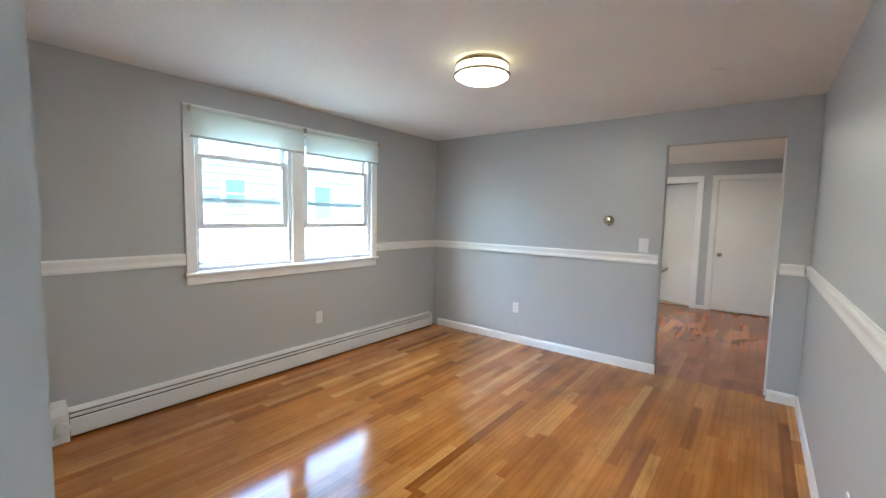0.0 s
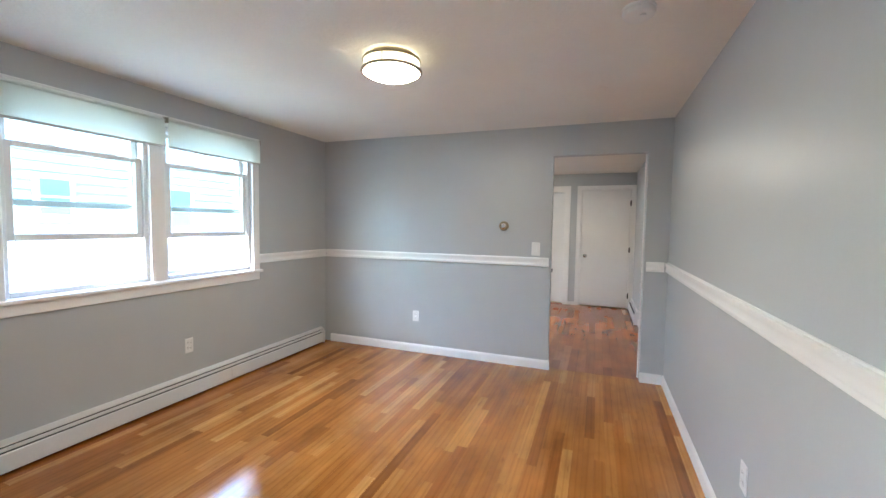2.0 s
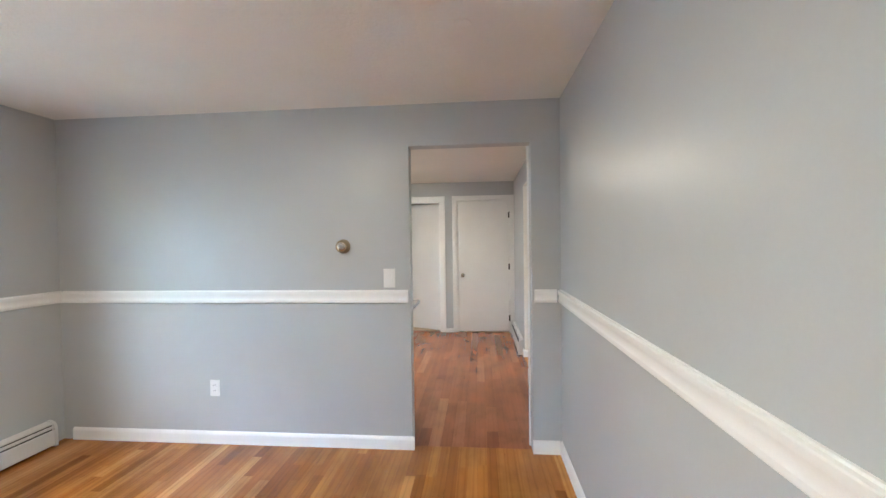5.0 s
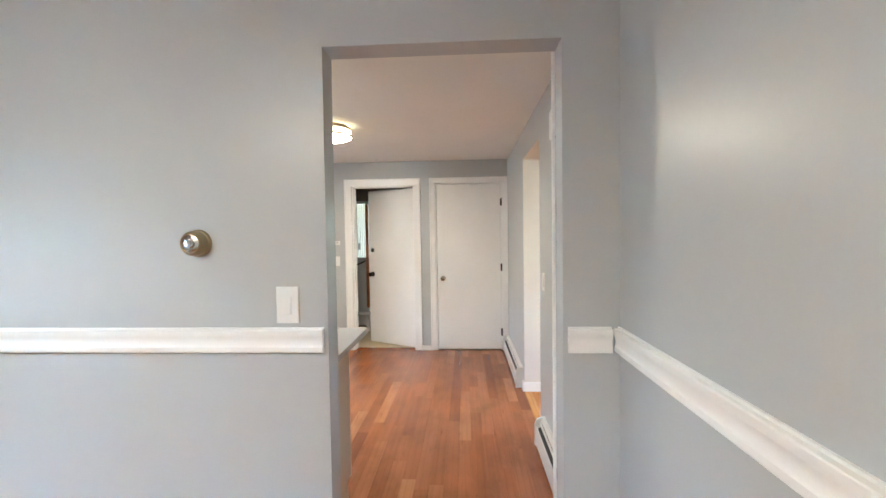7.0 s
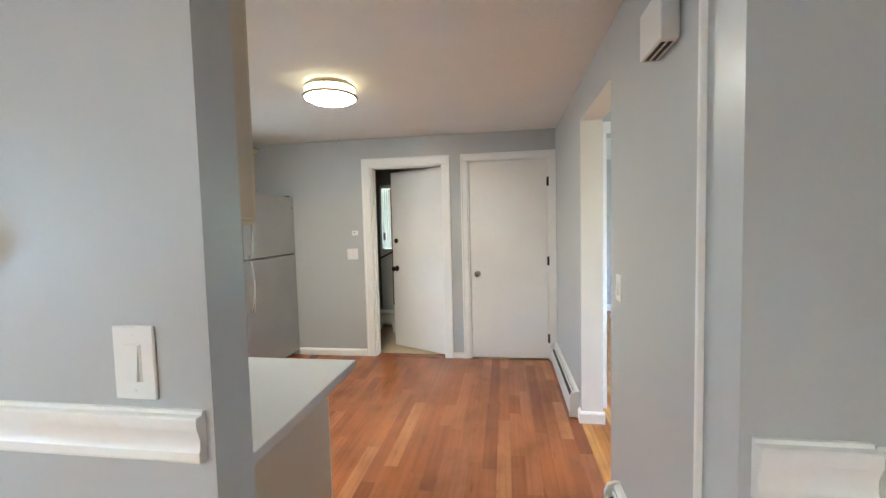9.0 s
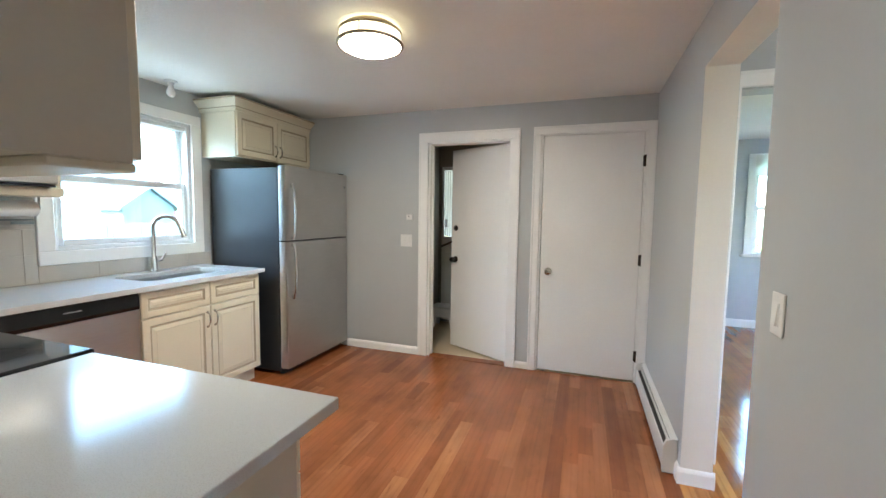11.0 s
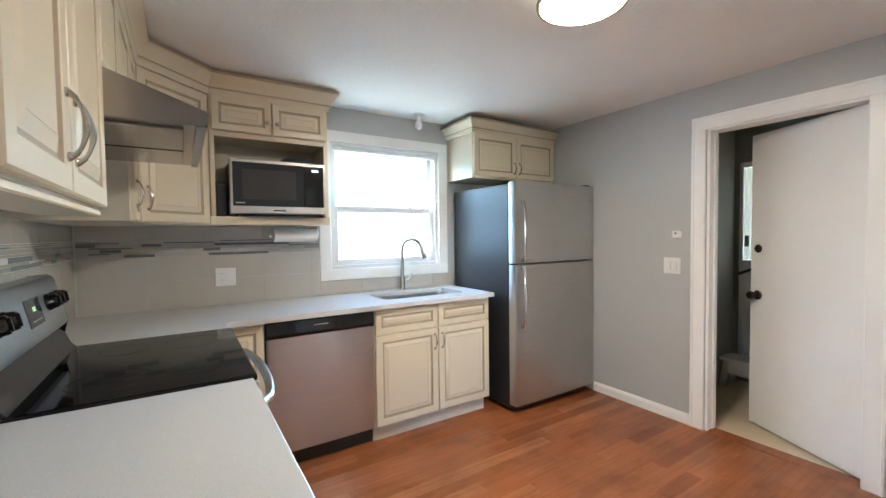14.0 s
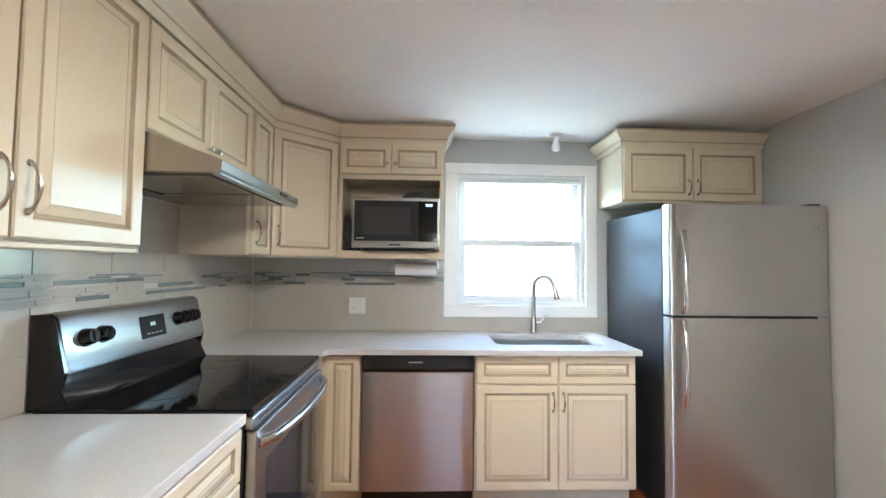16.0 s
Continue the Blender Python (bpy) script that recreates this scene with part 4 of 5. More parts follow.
for x0, x1, hx in ((-1.55, -1.176, -1.2), (-1.17, -0.797, -1.146)):
    d = leaf("door", c, (x1, YU, 1.80), (-1, 0, 0), (0, 1, 0), x1 - x0, UZ1 - 1.812)
    knob(d, (hx, YU + 0.019, 1.83), (0, 1, 0))

# narrow cupboard
c = thing("wall_cabinet", (-1.69, Y0, UZ0), "narrow cream glazed wall cabinet beside the hood", "cabinet", "wall cabinets")
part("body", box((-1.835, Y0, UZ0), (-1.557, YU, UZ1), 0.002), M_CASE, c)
d = leaf("door", c, (-1.60, YU, UZ0 + 0.008), (-1, 0, 0), (0, 1, 0), 0.225, UZ1 - UZ0 - 0.02, 0.045)
pull(d, (-1.63, YU + 0.019, 1.535), (0, 1, 0), (0, 0, 1))

# diagonal corner cupboard
c = thing("corner_cabinet", (-2.2, Y0, UZ0), "cream glazed diagonal corner wall cabinet", "cabinet", "wall cabinets")
A, B = Vector((-1.837, YU)), Vector((XU, 5.262))
bm = prism([(X0, Y0), (-1.837, Y0), (-1.837, YU), (XU, 5.262), (X0, 5.262)], (0, 0, UZ0), (1, 0, 0), (0, 1, 0), (0, 0, 1), UZ1 - UZ0)
part("body", bm, M_CASE, c)
du = (B - A).normalized()
dn = Vector((-du.y, du.x)) if Vector((-du.y, du.x)).dot(Vector((1, 1))) > 0 else Vector((du.y, -du.x))
o = A + du * 0.012
d = leaf("door", c, (o.x, o.y, UZ0 + 0.008), (du.x, du.y, 0), (dn.x, dn.y, 0), (B - A).length - 0.03, UZ1 - UZ0 - 0.02)
hp = A + du * 0.05 + dn * 0.019
pull(d, (hp.x, hp.y, 1.535), (dn.x, dn.y, 0), (0, 0, 1))

# cupboard with the microwave niche
c = thing("microwave_cabinet", (X0, 5.6, UZ0), "cream wall cabinet with two small doors over an open niche", "cabinet", "wall cabinets")
bm = box((X0, 5.264, UZ0 + 0.002), (XU, 5.286, UZ1), 0.001)
box((X0, 5.928, UZ0 + 0.002), (XU, 5.95, UZ1), 0.001, bm)
box((X0, 5.286, 1.936), (XU, 5.928, UZ1), 0.001, bm)
box((X0, 5.286, 1.48), (X0 + 0.01, 5.928, 1.936), 0.0, bm)
part("body", bm, M_CASE, c)
bm = box((XU, 5.264, 1.46), (XU + 0.019, 5.29, UZ1), 0.002)
box((XU, 5.924, 1.46), (XU + 0.019, 5.95, UZ1), 0.002, bm)
box((XU, 5.29, 1.93), (XU + 0.0185, 5.924, 1.958), 0.002, bm)
part("face_frame", bm, M_CREAM, c)
part("shelf", box((X0, 5.258, UZ0), (XU + 0.03, 5.958, 1.462), 0.004), M_CREAM, c)
for y0, y1, hy in ((5.278, 5.601, 5.575), (5.607, 5.938, 5.633)):
    d = leaf("door", c, (XU + 0.019, y0, 1.964), (0, 1, 0), (1, 0, 0), y1 - y0, UZ1 - 1.97, 0.042)
    knob(d, (XU + 0.038, hy, 2.03), (1, 0, 0))

# cupboard above the refrigerator
c = thing("wall_cabinet", (X0, 7.56, 1.80), "cream glazed wall cabinet above the refrigerator", "cabinet", "wall cabinets")
part("body", box((X0, 7.105, 1.80), (-2.07, 8.040, 2.172), 0.002), M_CREAM, c)
for y0, y1, hy in ((7.113, 7.567, 7.54), (7.573, 8.034, 7.6)):
    d = leaf("door", c, (-2.07, y0, 1.812), (0, 1, 0), (1, 0, 0), y1 - y0, 0.35)
    pull(d, (-2.051, hy, 1.90), (1, 0, 0), (0, 0, 1), 0.09)


def crown(name, path, label, z0, z1):
    """Crown moulding swept along a mitred path of (x, y); the room lies to the path's right."""
    prof = [(0.0, 0.0), (0.012, 0.0), (0.014, 0.02), (0.02, 0.028), (0.02, 0.036), (0.03, 0.05), (0.05, 0.07), (0.062, 0.082), (0.066, 0.09), (0.066, 0.105), (0.0, 0.105)]
    k = (z1 - z0) / 0.105
    pts = [Vector(p) for p in path]
    bm = bmesh.new()
    rings = []
    for i, p in enumerate(pts):
        d0 = (p - pts[i - 1]).normalized() if i else (pts[1] - p).normalized()
        d1 = (pts[i + 1] - p).normalized() if i < len(pts) - 1 else d0
        n0, n1 = Vector((d0.y, -d0.x)), Vector((d1.y, -d1.x))
        m = (n0 + n1).normalized()
        m = m / max(0.3, m.dot(n0))
        rings.append([bm.verts.new((p.x + m.x * a, p.y + m.y * a, z0 + b * k)) for a, b in prof])
    for a, b in zip(rings, rings[1:]):
        for i in range(len(prof)):
            f = bm.faces.new((a[i], a[(i + 1) % len(prof)], b[(i + 1) % len(prof)], b[i]))
            f.material_index = 1 if i in (3, 8) else 0
    bm.faces.new(rings[0][::-1])
    bm.faces.new(rings[-1])
    return solo(name, bm, [M_CREAM, M_GLAZE], label, "moulding")


crown("crown_moulding", [(-0.048, Y0), (-0.048, YU + 0.01), (-1.837, YU + 0.01), (XU + 0.01, 5.262), (XU + 0.01, 5.952), (X0, 5.952)], "cream crown moulding running along the wall cabinets", UZ1 - 0.004, ZK - 0.012)
crown("crown_moulding", [(X0, 7.103), (-2.06, 7.103), (-2.06, 8.040)], "cream crown moulding on the cabinet above the refrigerator", 2.162, 2.262)

# ---- base units ----
XB, YB = -1.834, 5.262         # faces of the base cases
c = thing("base_cabinet", (X0, 5.37, 0), "narrow cream glazed base cabinet in the corner", "cabinet", "base cabinets")
part("body", box((X0, 5.267, 0.1), (XB, 5.484, 0.868), 0.002), M_CREAM, c)
part("toe_kick", box((X0, 5.267, 0), (XB - 0.06, 5.484, 0.1)), M_CREAM, c)
leaf("door", c, (XB, 5.287, 0.112), (0, 1, 0), (1, 0, 0), 0.192, 0.745, 0.045)

c = thing("sink_cabinet", (X0, 6.6, 0), "cream glazed sink base cabinet with two doors and two false drawers", "cabinet", "base cabinets")
bm = box((X0, 6.129, 0.1), (XB, 7.058, 0.12), 0.001)
box((X0, 6.129, 0.12), (XB, 6.147, 0.868), 0.001, bm)
box((X0, 7.04, 0.12), (XB, 7.058, 0.868), 0.001, bm)
box((XB - 0.02, 6.147, 0.12), (XB, 7.04, 0.868), 0.001, bm)
part("body", bm, M_CREAM, c)
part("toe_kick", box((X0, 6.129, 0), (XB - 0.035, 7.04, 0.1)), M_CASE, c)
for y0, y1, hy in ((6.136, 6.603, 6.576), (6.609, 7.056, 6.636)):
    leaf("drawer_front", c, (XB, y0, 0.702), (0, 1, 0), (1, 0, 0), y1 - y0, 0.157, 0.045)
    d = leaf("door", c, (XB, y0, 0.108), (0, 1, 0), (1, 0, 0), y1 - y0, 0.586)
    pull(d, (XB + 0.019, hy, 0.60), (1, 0, 0), (0, 0, 1), 0.1)

c = thing("peninsula_cabinet", (-0.4, Y0, 0), "cream base cabinet under the counter beside the range", "cabinet", "base cabinets")
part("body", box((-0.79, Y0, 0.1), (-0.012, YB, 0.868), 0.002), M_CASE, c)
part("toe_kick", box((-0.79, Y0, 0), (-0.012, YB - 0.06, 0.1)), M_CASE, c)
part("face_frame", box((-0.79, YB, 0.1), (-0.012, YB + 0.004, 0.868), 0.001), M_CREAM, c)
for x0, x1 in ((-0.785, -0.40), (-0.394, -0.018)):
    d = leaf("drawer_front", c, (x1, YB + 0.004, 0.702), (-1, 0, 0), (0, 1, 0), x1 - x0, 0.157, 0.045)
    leaf("door", c, (x1, YB + 0.004, 0.108), (-1, 0, 0), (0, 1, 0), x1 - x0, 0.586)

c = thing("corner_base_cabinet", (-2.1, 4.9, 0), "plain cream corner base cabinet under the counter", "cabinet", "base cabinets")
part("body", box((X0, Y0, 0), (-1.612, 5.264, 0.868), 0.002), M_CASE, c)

# ---- counters ----
CT0, CT1 = 0.872, 0.902


def l_counter():
    bm = bmesh.new()
    xe, yf = -1.772, 5.29
    out = [(X0, Y0), (-1.605, Y0), (-1.605, yf)]
    for i in range(7):
        a = radians(90 * i / 6)
        out.append((xe + 0.045 - 0.045 * math.sin(a), yf + 0.045 - 0.045 * math.cos(a)))
    sy0, sy1, sx0, sx1 = 6.27, 6.93, -2.29, -1.94
    top = [bm.verts.new((x, y, CT1)) for x, y in out]
    e1, e2 = bm.verts.new((xe, 7.075, CT1)), bm.verts.new((X0, 7.075, CT1))
    loop = top + [e1, e2]
    r = 0.05
    hole = []
    for cx, cy, a0 in ((sx1 - r, sy1 - r, 0), (sx0 + r, sy1 - r, 90), (sx0 + r, sy0 + r, 180), (sx1 - r, sy0 + r, 270)):
        for i in range(5):
            a = radians(a0 + 90 * i / 4)
            hole.append(bm.verts.new((cx + r * math.cos(a), cy + r * math.sin(a), CT1)))
    edges = [bm.edges.new((loop[i], loop[(i + 1) % len(loop)])) for i in range(len(loop))]
    edges += [bm.edges.new((hole[i], hole[(i + 1) % len(hole)])) for i in range(len(hole))]
    bmesh.ops.triangle_fill(bm, edges=edges, use_beauty=True)
    ext = bmesh.ops.extrude_face_region(bm, geom=bm.faces[:])
    for v in ext["geom"]:
        if isinstance(v, bmesh.types.BMVert):
            v.co.z = CT0
    return bm


solo("countertop", l_counter(), M_QUARTZ, "white quartz countertop along the window wall with a sink cut-out", "countertop")
solo("countertop", box((-0.796, Y0, CT0), (0.088, 5.292, CT1), 0.003, segments=2), M_QUARTZ, "white quartz countertop of the short counter end", "countertop")

# ---- sink and tap ----
sk = thing("sink", (-2.11, 6.6, 0.7), "stainless steel undermount sink in the white counter", "sink")


def basin():
    bm = bmesh.new()
    rings = []
    for x0, x1, y0, y1, z, r in ((-2.30, -1.93, 6.26, 6.94, 0.871, 0.055), (-2.288, -1.942, 6.272, 6.928, 0.871, 0.05), (-2.284, -1.946, 6.276, 6.924, 0.72, 0.05), (-2.25, -1.98, 6.31, 6.89, 0.695, 0.05)):
        ring = []
        for cx, cy, a0 in ((x1 - r, y1 - r, 0), (x0 + r, y1 - r, 90), (x0 + r, y0 + r, 180), (x1 - r, y0 + r, 270)):
            for i in range(5):
                a = radians(a0 + 90 * i / 4)
                ring.append(bm.verts.new((cx + r * math.cos(a), cy + r * math.sin(a), z)))
        rings.append(ring)
    for a, b in zip(rings, rings[1:]):
        for i in range(len(a)):
            bm.faces.new((a[i], a[(i + 1) % len(a)], b[(i + 1) % len(a)], b[i]))
    bm.faces.new(rings[-1])
    return bm


part("basin", basin(), M_STEEL, sk, smooth=True)
part("drain", lathe([(0.04, 0), (0.04, 0.004), (0.03, 0.002), (0.008, 0.003)], (-2.11, 6.6, 0.696), (0, 0, 1), 20), M_CHROME, sk, smooth=True)
fx, fy = -2.345, 6.60
tp = thing("faucet", (fx, fy, CT1), "brushed steel gooseneck kitchen faucet behind the sink", "faucet")
part("base", lathe([(0.028, 0), (0.028, 0.006), (0.022, 0.012), (0.020, 0.10), (0.016, 0.115)], (fx, fy, CT1), (0, 0, 1), 20), M_NICKEL, tp, smooth=True)
arc = [(fx, fy, CT1 + 0.10), (fx, fy, CT1 + 0.32)]
sdx, sdy = 0.80, 0.60
for i in range(1, 11):
    a = radians(180 - 16.5 * i)
    off = 0.085 + 0.085 * math.cos(a)
    arc.append((fx + sdx * off, fy + sdy * off, CT1 + 0.32 + 0.085 * math.sin(a)))
part("spout", tube(arc, 0.015, 12), M_NICKEL, tp, smooth=True)
ex, ey, ez = arc[-1]
part("spray_head", tube([(ex, ey, ez + 0.004), (ex + 0.012 * sdx, ey + 0.012 * sdy, ez - 0.03), (ex + 0.03 * sdx, ey + 0.03 * sdy, ez - 0.09)], [0.014, 0.016, 0.021], 12), M_NICKEL, tp, smooth=True)
part("lever", tube([(fx, fy + 0.015, CT1 + 0.075), (fx + 0.01, fy + 0.05, CT1 + 0.08), (fx + 0.02, fy + 0.075, CT1 + 0.13)], [0.012, 0.009, 0.006], 10), M_NICKEL, tp, smooth=True)

# ---- dishwasher ----
dwm = thing("dishwasher", (-1.82, 5.806, 0), "stainless steel dishwasher with a black control strip", "dishwasher")
part("body", box((X0 + 0.05, 5.49, 0.1), (XB - 0.006, 6.122, 0.866)), M_BLACKTEX, dwm)
bow = [(0, 0), (0, 0.024), (0.004, 0.029)] + [(0.01 + 0.608 * i / 8, 0.0305 + 0.0035 * math.sin(math.pi * i / 8)) for i in range(9)] + [(0.624, 0.029), (0.628, 0.024), (0.628, 0)]
part("door", prism(bow, (XB - 0.004, 5.492, 0.115), (0, 1, 0), (1, 0, 0), (0, 0, 1), 0.653), M_STEELV, dwm, "brushed steel door panel", True)
part("control_panel", prism([(0, 0.77), (0.03, 0.77), (0.034, 0.79), (0.028, 0.858), (0.02, 0.866), (0, 0.866)], (XB - 0.004, 5.492, 0), (1, 0, 0), (0, 0, 1), (0, 1, 0), 0.628), M_BLACK, dwm, "glossy black control strip")
part("badge", box((XB + 0.0275, 5.75, 0.822), (XB + 0.0285, 5.83, 0.828)), M_CHROME, dwm)
part("toe_plate", box((XB - 0.05, 5.492, 0.01), (XB - 0.03, 6.12, 0.11)), M_BLACKTEX, dwm)

# ---- refrigerator ----
FX0, FX1, FY0, FY1, FZ = -2.40, -1.70, 7.148, 8.034, 1.722
fr = thing("refrigerator", (-2.05, 7.59, 0), "top-freezer refrigerator with stainless doors and black sides", "refrigerator")
part("body", box((FX0, FY0 + 0.004, 0.03), (FX1, FY1 - 0.004, FZ - 0.012), 0.006, segments=2), M_BLACKTEX, fr, "textured black cabinet")
part("gasket", box((FX1, FY0 + 0.015, 0.06), (FX1 + 0.012, FY1 - 0.015, FZ - 0.02)), M_DARK, fr)


def fridge_door(name, z0, z1):
    """Door slab with rolled side edges and a slightly bowed face."""
    w = FY1 - FY0
    out = [(0, 0.0), (0.0, 0.058), (0.004, 0.066), (0.014, 0.070)]
    for i in range(9):
        k = i / 8
        out.append((0.03 + (w - 0.06) * k, 0.0715 + 0.0045 * math.sin(math.pi * k)))
    out += [(w - 0.014, 0.070), (w - 0.004, 0.066), (w, 0.058), (w, 0.0)]
    return part(name, prism(out, (FX1 + 0.012, FY0, z0), (0, 1, 0), (1, 0, 0), (0, 0, 1), z1 - z0), M_STEELV, fr, "brushed stainless door", True)


def ribbon_handle(d, z_foot, z_tip):
    """Tall flat handle: a broad foot at the door split, a bowed blade, a flared tip."""
    xh, y = FX1 + 0.084, FY0 + 0.062
    blade = []
    for i in range(13):
        k = i / 12
        blade.append((xh + 0.016 + 0.026 * math.sin(math.pi * min(1, k * 1.05)) ** 0.5, y, z_foot + (z_tip - z_foot) * k))
    bm = bmesh.new()
    rings = []
    for i, (x, yy, z) in enumerate(blade):
        k = i / 12
        hw = 0.0105 + 0.006 * max(0, k - 0.8) / 0.2 + 0.004 * max(0, 0.12 - k) / 0.12
        rings.append([bm.verts.new((x + dx, yy + dy, z)) for dx, dy in ((-0.005, -hw), (0.003, -hw), (0.006, -hw * 0.5), (0.006, hw * 0.5), (0.003, hw), (-0.005, hw))])
    for a, b in zip(rings, rings[1:]):
        for k in range(6):
            bm.faces.new((a[k], a[(k + 1) % 6], b[(k + 1) % 6], b[k]))
    bm.faces.new(rings[0][::-1])
    bm.faces.new(rings[-1])
    h = part("handle", bm, M_CHROME, d, "tall flat steel handle", True)
    s = 1 if z_tip > z_foot else -1
    for z, hh in ((z_foot + s * 0.012, 0.012), (z_tip - s * 0.016, 0.016)):
        part("mount", box((xh - 0.004, y - 0.010, z - hh), (xh + 0.017, y + 0.010, z + hh), 0.003), M_CHROME, h)


fd1 = fridge_door("freezer_door", 1.122, FZ)
fd2 = fridge_door("fridge_door", 0.065, 1.108)
ribbon_handle(fd1, 1.13, 1.58)
ribbon_handle(fd2, 1.098, 0.64)
part("badge", lathe([(0.014, 0), (0.014, 0.002), (0.012, 0.003)], (FX1 + 0.0835, FY1 - 0.05, 1.605), (1, 0, 0), 16), M_CHROME, fd1)
part("hinge_cover", box((FX1 - 0.03, FY1 - 0.09, FZ - 0.012), (FX1 + 0.06, FY1 - 0.02, FZ + 0.014), 0.004), M_BLACK, fr)
part("hinge", box((FX1 + 0.02, FY1 - 0.07, 1.1085), (FX1 + 0.075, FY1 - 0.004, 1.1215)), M_CHROME, fr)
part("kick_grille", box((FX1 - 0.02, FY0 + 0.02, 0.012), (FX1 + 0.02, FY1 - 0.02, 0.058)), M_BLACKTEX, fr)
for yy in (FY0 + 0.06, FY1 - 0.06):
    for xx in (FX0 + 0.05, FX1 - 0.03):
        part("foot", lathe([(0.02, 0), (0.02, 0.03)], (xx, yy, 0), (0, 0, 1), 10), M_BLACKTEX, fr)

# ---- range ----
SX0, SX1, SYB, SYF = -1.596, -0.806, YP1 + 0.012, 5.285
rg = thing("range", (-1.2, 4.95, 0), "freestanding electric range with a black glass cooktop", "range")
part("body", box((SX0 + 0.003, SYB, 0.03), (SX1 - 0.003, SYF - 0.005, 0.886), 0.003), M_BLACKTEX, rg)
part("cooktop", box((SX0, SYB + 0.02, 0.886), (SX1, SYF + 0.02, 0.909), 0.006, segments=2), M_GLASSTOP, rg, "black ceramic glass cooktop")
for bx, by, br in ((-1.4, 4.92, 0.08), (-1.0, 4.92, 0.105), (-1.4, 5.15, 0.105), (-1.0, 5.15, 0.08)):
    ring = bmesh.new()
    seg = 40
    rr = [[ring.verts.new((bx + q * math.cos(2 * math.pi * i / seg), by + q * math.sin(2 * math.pi * i / seg), 0.9094)) for q in (br - 0.004, br)] for i in range(seg)]
    for i in range(seg):
        ring.faces.new((rr[i][0], rr[i][1], rr[(i + 1) % seg][1], rr[(i + 1) % seg][0]))
    part("burner_ring", ring, M_RINGS, rg, "faint grey burner print")
part("front_trim", box((SX0, SYF - 0.004, 0.845), (SX1, SYF + 0.024, 0.885), 0.004), M_STEEL, rg)
for i in range(14):
    x = SX0 + 0.06 + i * 0.05
    part("vent_slot", box((x, SYF + 0.0235, 0.862), (x + 0.035, SYF + 0.0246, 0.868)), M_DARK, rg)
od = part("oven_door", box((SX0 + 0.003, SYF, 0.24), (SX1 - 0.003, SYF + 0.035, 0.84), 0.005, segments=2), M_STEEL, rg, "steel oven door")
part("oven_window", box((SX0 + 0.09, SYF + 0.0345, 0.32), (SX1 - 0.09, SYF + 0.037, 0.72), 0.001), M_SCREEN, od, "dark oven window")
hz = 0.80
hp = []
for i in range(15):
    s = i / 14
    hp.append((SX0 + 0.02 + (SX1 - SX0 - 0.04) * s, SYF + 0.035 + 0.062 * min(1, math.sin(math.pi * s) ** 0.45), hz))
part("oven_handle", tube(hp, 0.017, 12), M_NICKEL, od, "bowed steel oven handle", True)
part("drawer", box((SX0 + 0.003, SYF, 0.06), (SX1 - 0.003, SYF + 0.03, 0.232), 0.005), M_STEEL, rg)
for xx in (SX0 + 0.05, SX1 - 0.05):
    for yy in (SYB + 0.06, SYF - 0.06):
        part("foot", lathe([(0.018, 0), (0.018, 0.03)], (xx, yy, 0), (0, 0, 1), 8), M_BLACKTEX, rg)
# back guard: glossy black skirt, slanted steel panel, black ends
part("back_skirt", prism([(0, 0.905), (0.135, 0.908), (0.118, 0.93), (0.098, 0.985), (0.09, 1.01), (0, 1.01)], (SX0 + 0.006, SYB, 0), (0, 1, 0), (0, 0, 1), (1, 0, 0), SX1 - SX0 - 0.012), M_BLACK, rg, "glossy black back skirt", True)
panel_prof = [(0.02, 1.008), (0.108, 1.008), (0.112, 1.02), (0.078, 1.185), (0.068, 1.198), (0.05, 1.202), (0.02, 1.202)]
bg = part("control_panel", prism(panel_prof, (SX0 + 0.004, SYB, 0), (0, 1, 0), (0, 0, 1), (1, 0, 0), SX1 - SX0 - 0.02), M_STEEL, rg, "slanted steel control panel", True)
for x in (SX1 - 0.016, SX0 - 0.004):
    part("end_cap", prism([(0, 0.9), (0.13, 0.9), (0.1, 0.96), (0.112, 1.02), (0.074, 1.188), (0.055, 1.203), (0, 1.2)], (x, SYB, 0), (0, 1, 0), (0, 0, 1), (1, 0, 0), 0.012), M_BLACK, rg, "black end cap")
sl = Vector((0, 0.165, 0.034)).normalized()
up_p = Vector((0, -0.034, 0.165)).normalized()


def on_panel(x, z):
    k = (z - 1.02) / 0.165
    return Vector((x, SYB + 0.112 - 0.034 * k, z))


for x in (-0.905, -0.975, -1.405, -1.465, -1.525):
    kn = part("control_knob", lathe([(0.031, 0), (0.031, 0.008), (0.028, 0.012), (0.026, 0.028), (0.022, 0.032)], on_panel(x, 1.115), sl, 20), M_BLACK, bg, "black control knob", True)
    q = on_panel(x, 1.115) + sl * 0.03
    part("pointer", prism([(-0.003, -0.018), (0.003, -0.018), (0.003, 0.018), (-0.003, 0.018)], q, (1, 0, 0), up_p, sl, 0.007), M_BLACK, kn)
q = on_panel(-1.24, 1.105)
ds = part("display", prism([(-0.075, -0.045), (0.075, -0.045), (0.075, 0.045), (-0.075, 0.045)], q, (1, 0, 0), up_p, sl, 0.0025), M_SCREEN, bg, "black clock display")
for i, (dx, hgt) in enumerate(((0.013, 0.015), (0.002, 0.015), (-0.009, 0.015))):
    part("digit", prism([(-0.0026, 0), (0.0026, 0), (0.0026, hgt), (-0.0026, hgt)], q + Vector((dx, 0, 0.002)) + sl * 0.0026, (1, 0, 0), up_p, sl, 0.0006), M_DIGIT, ds, "glowing green digit bar")
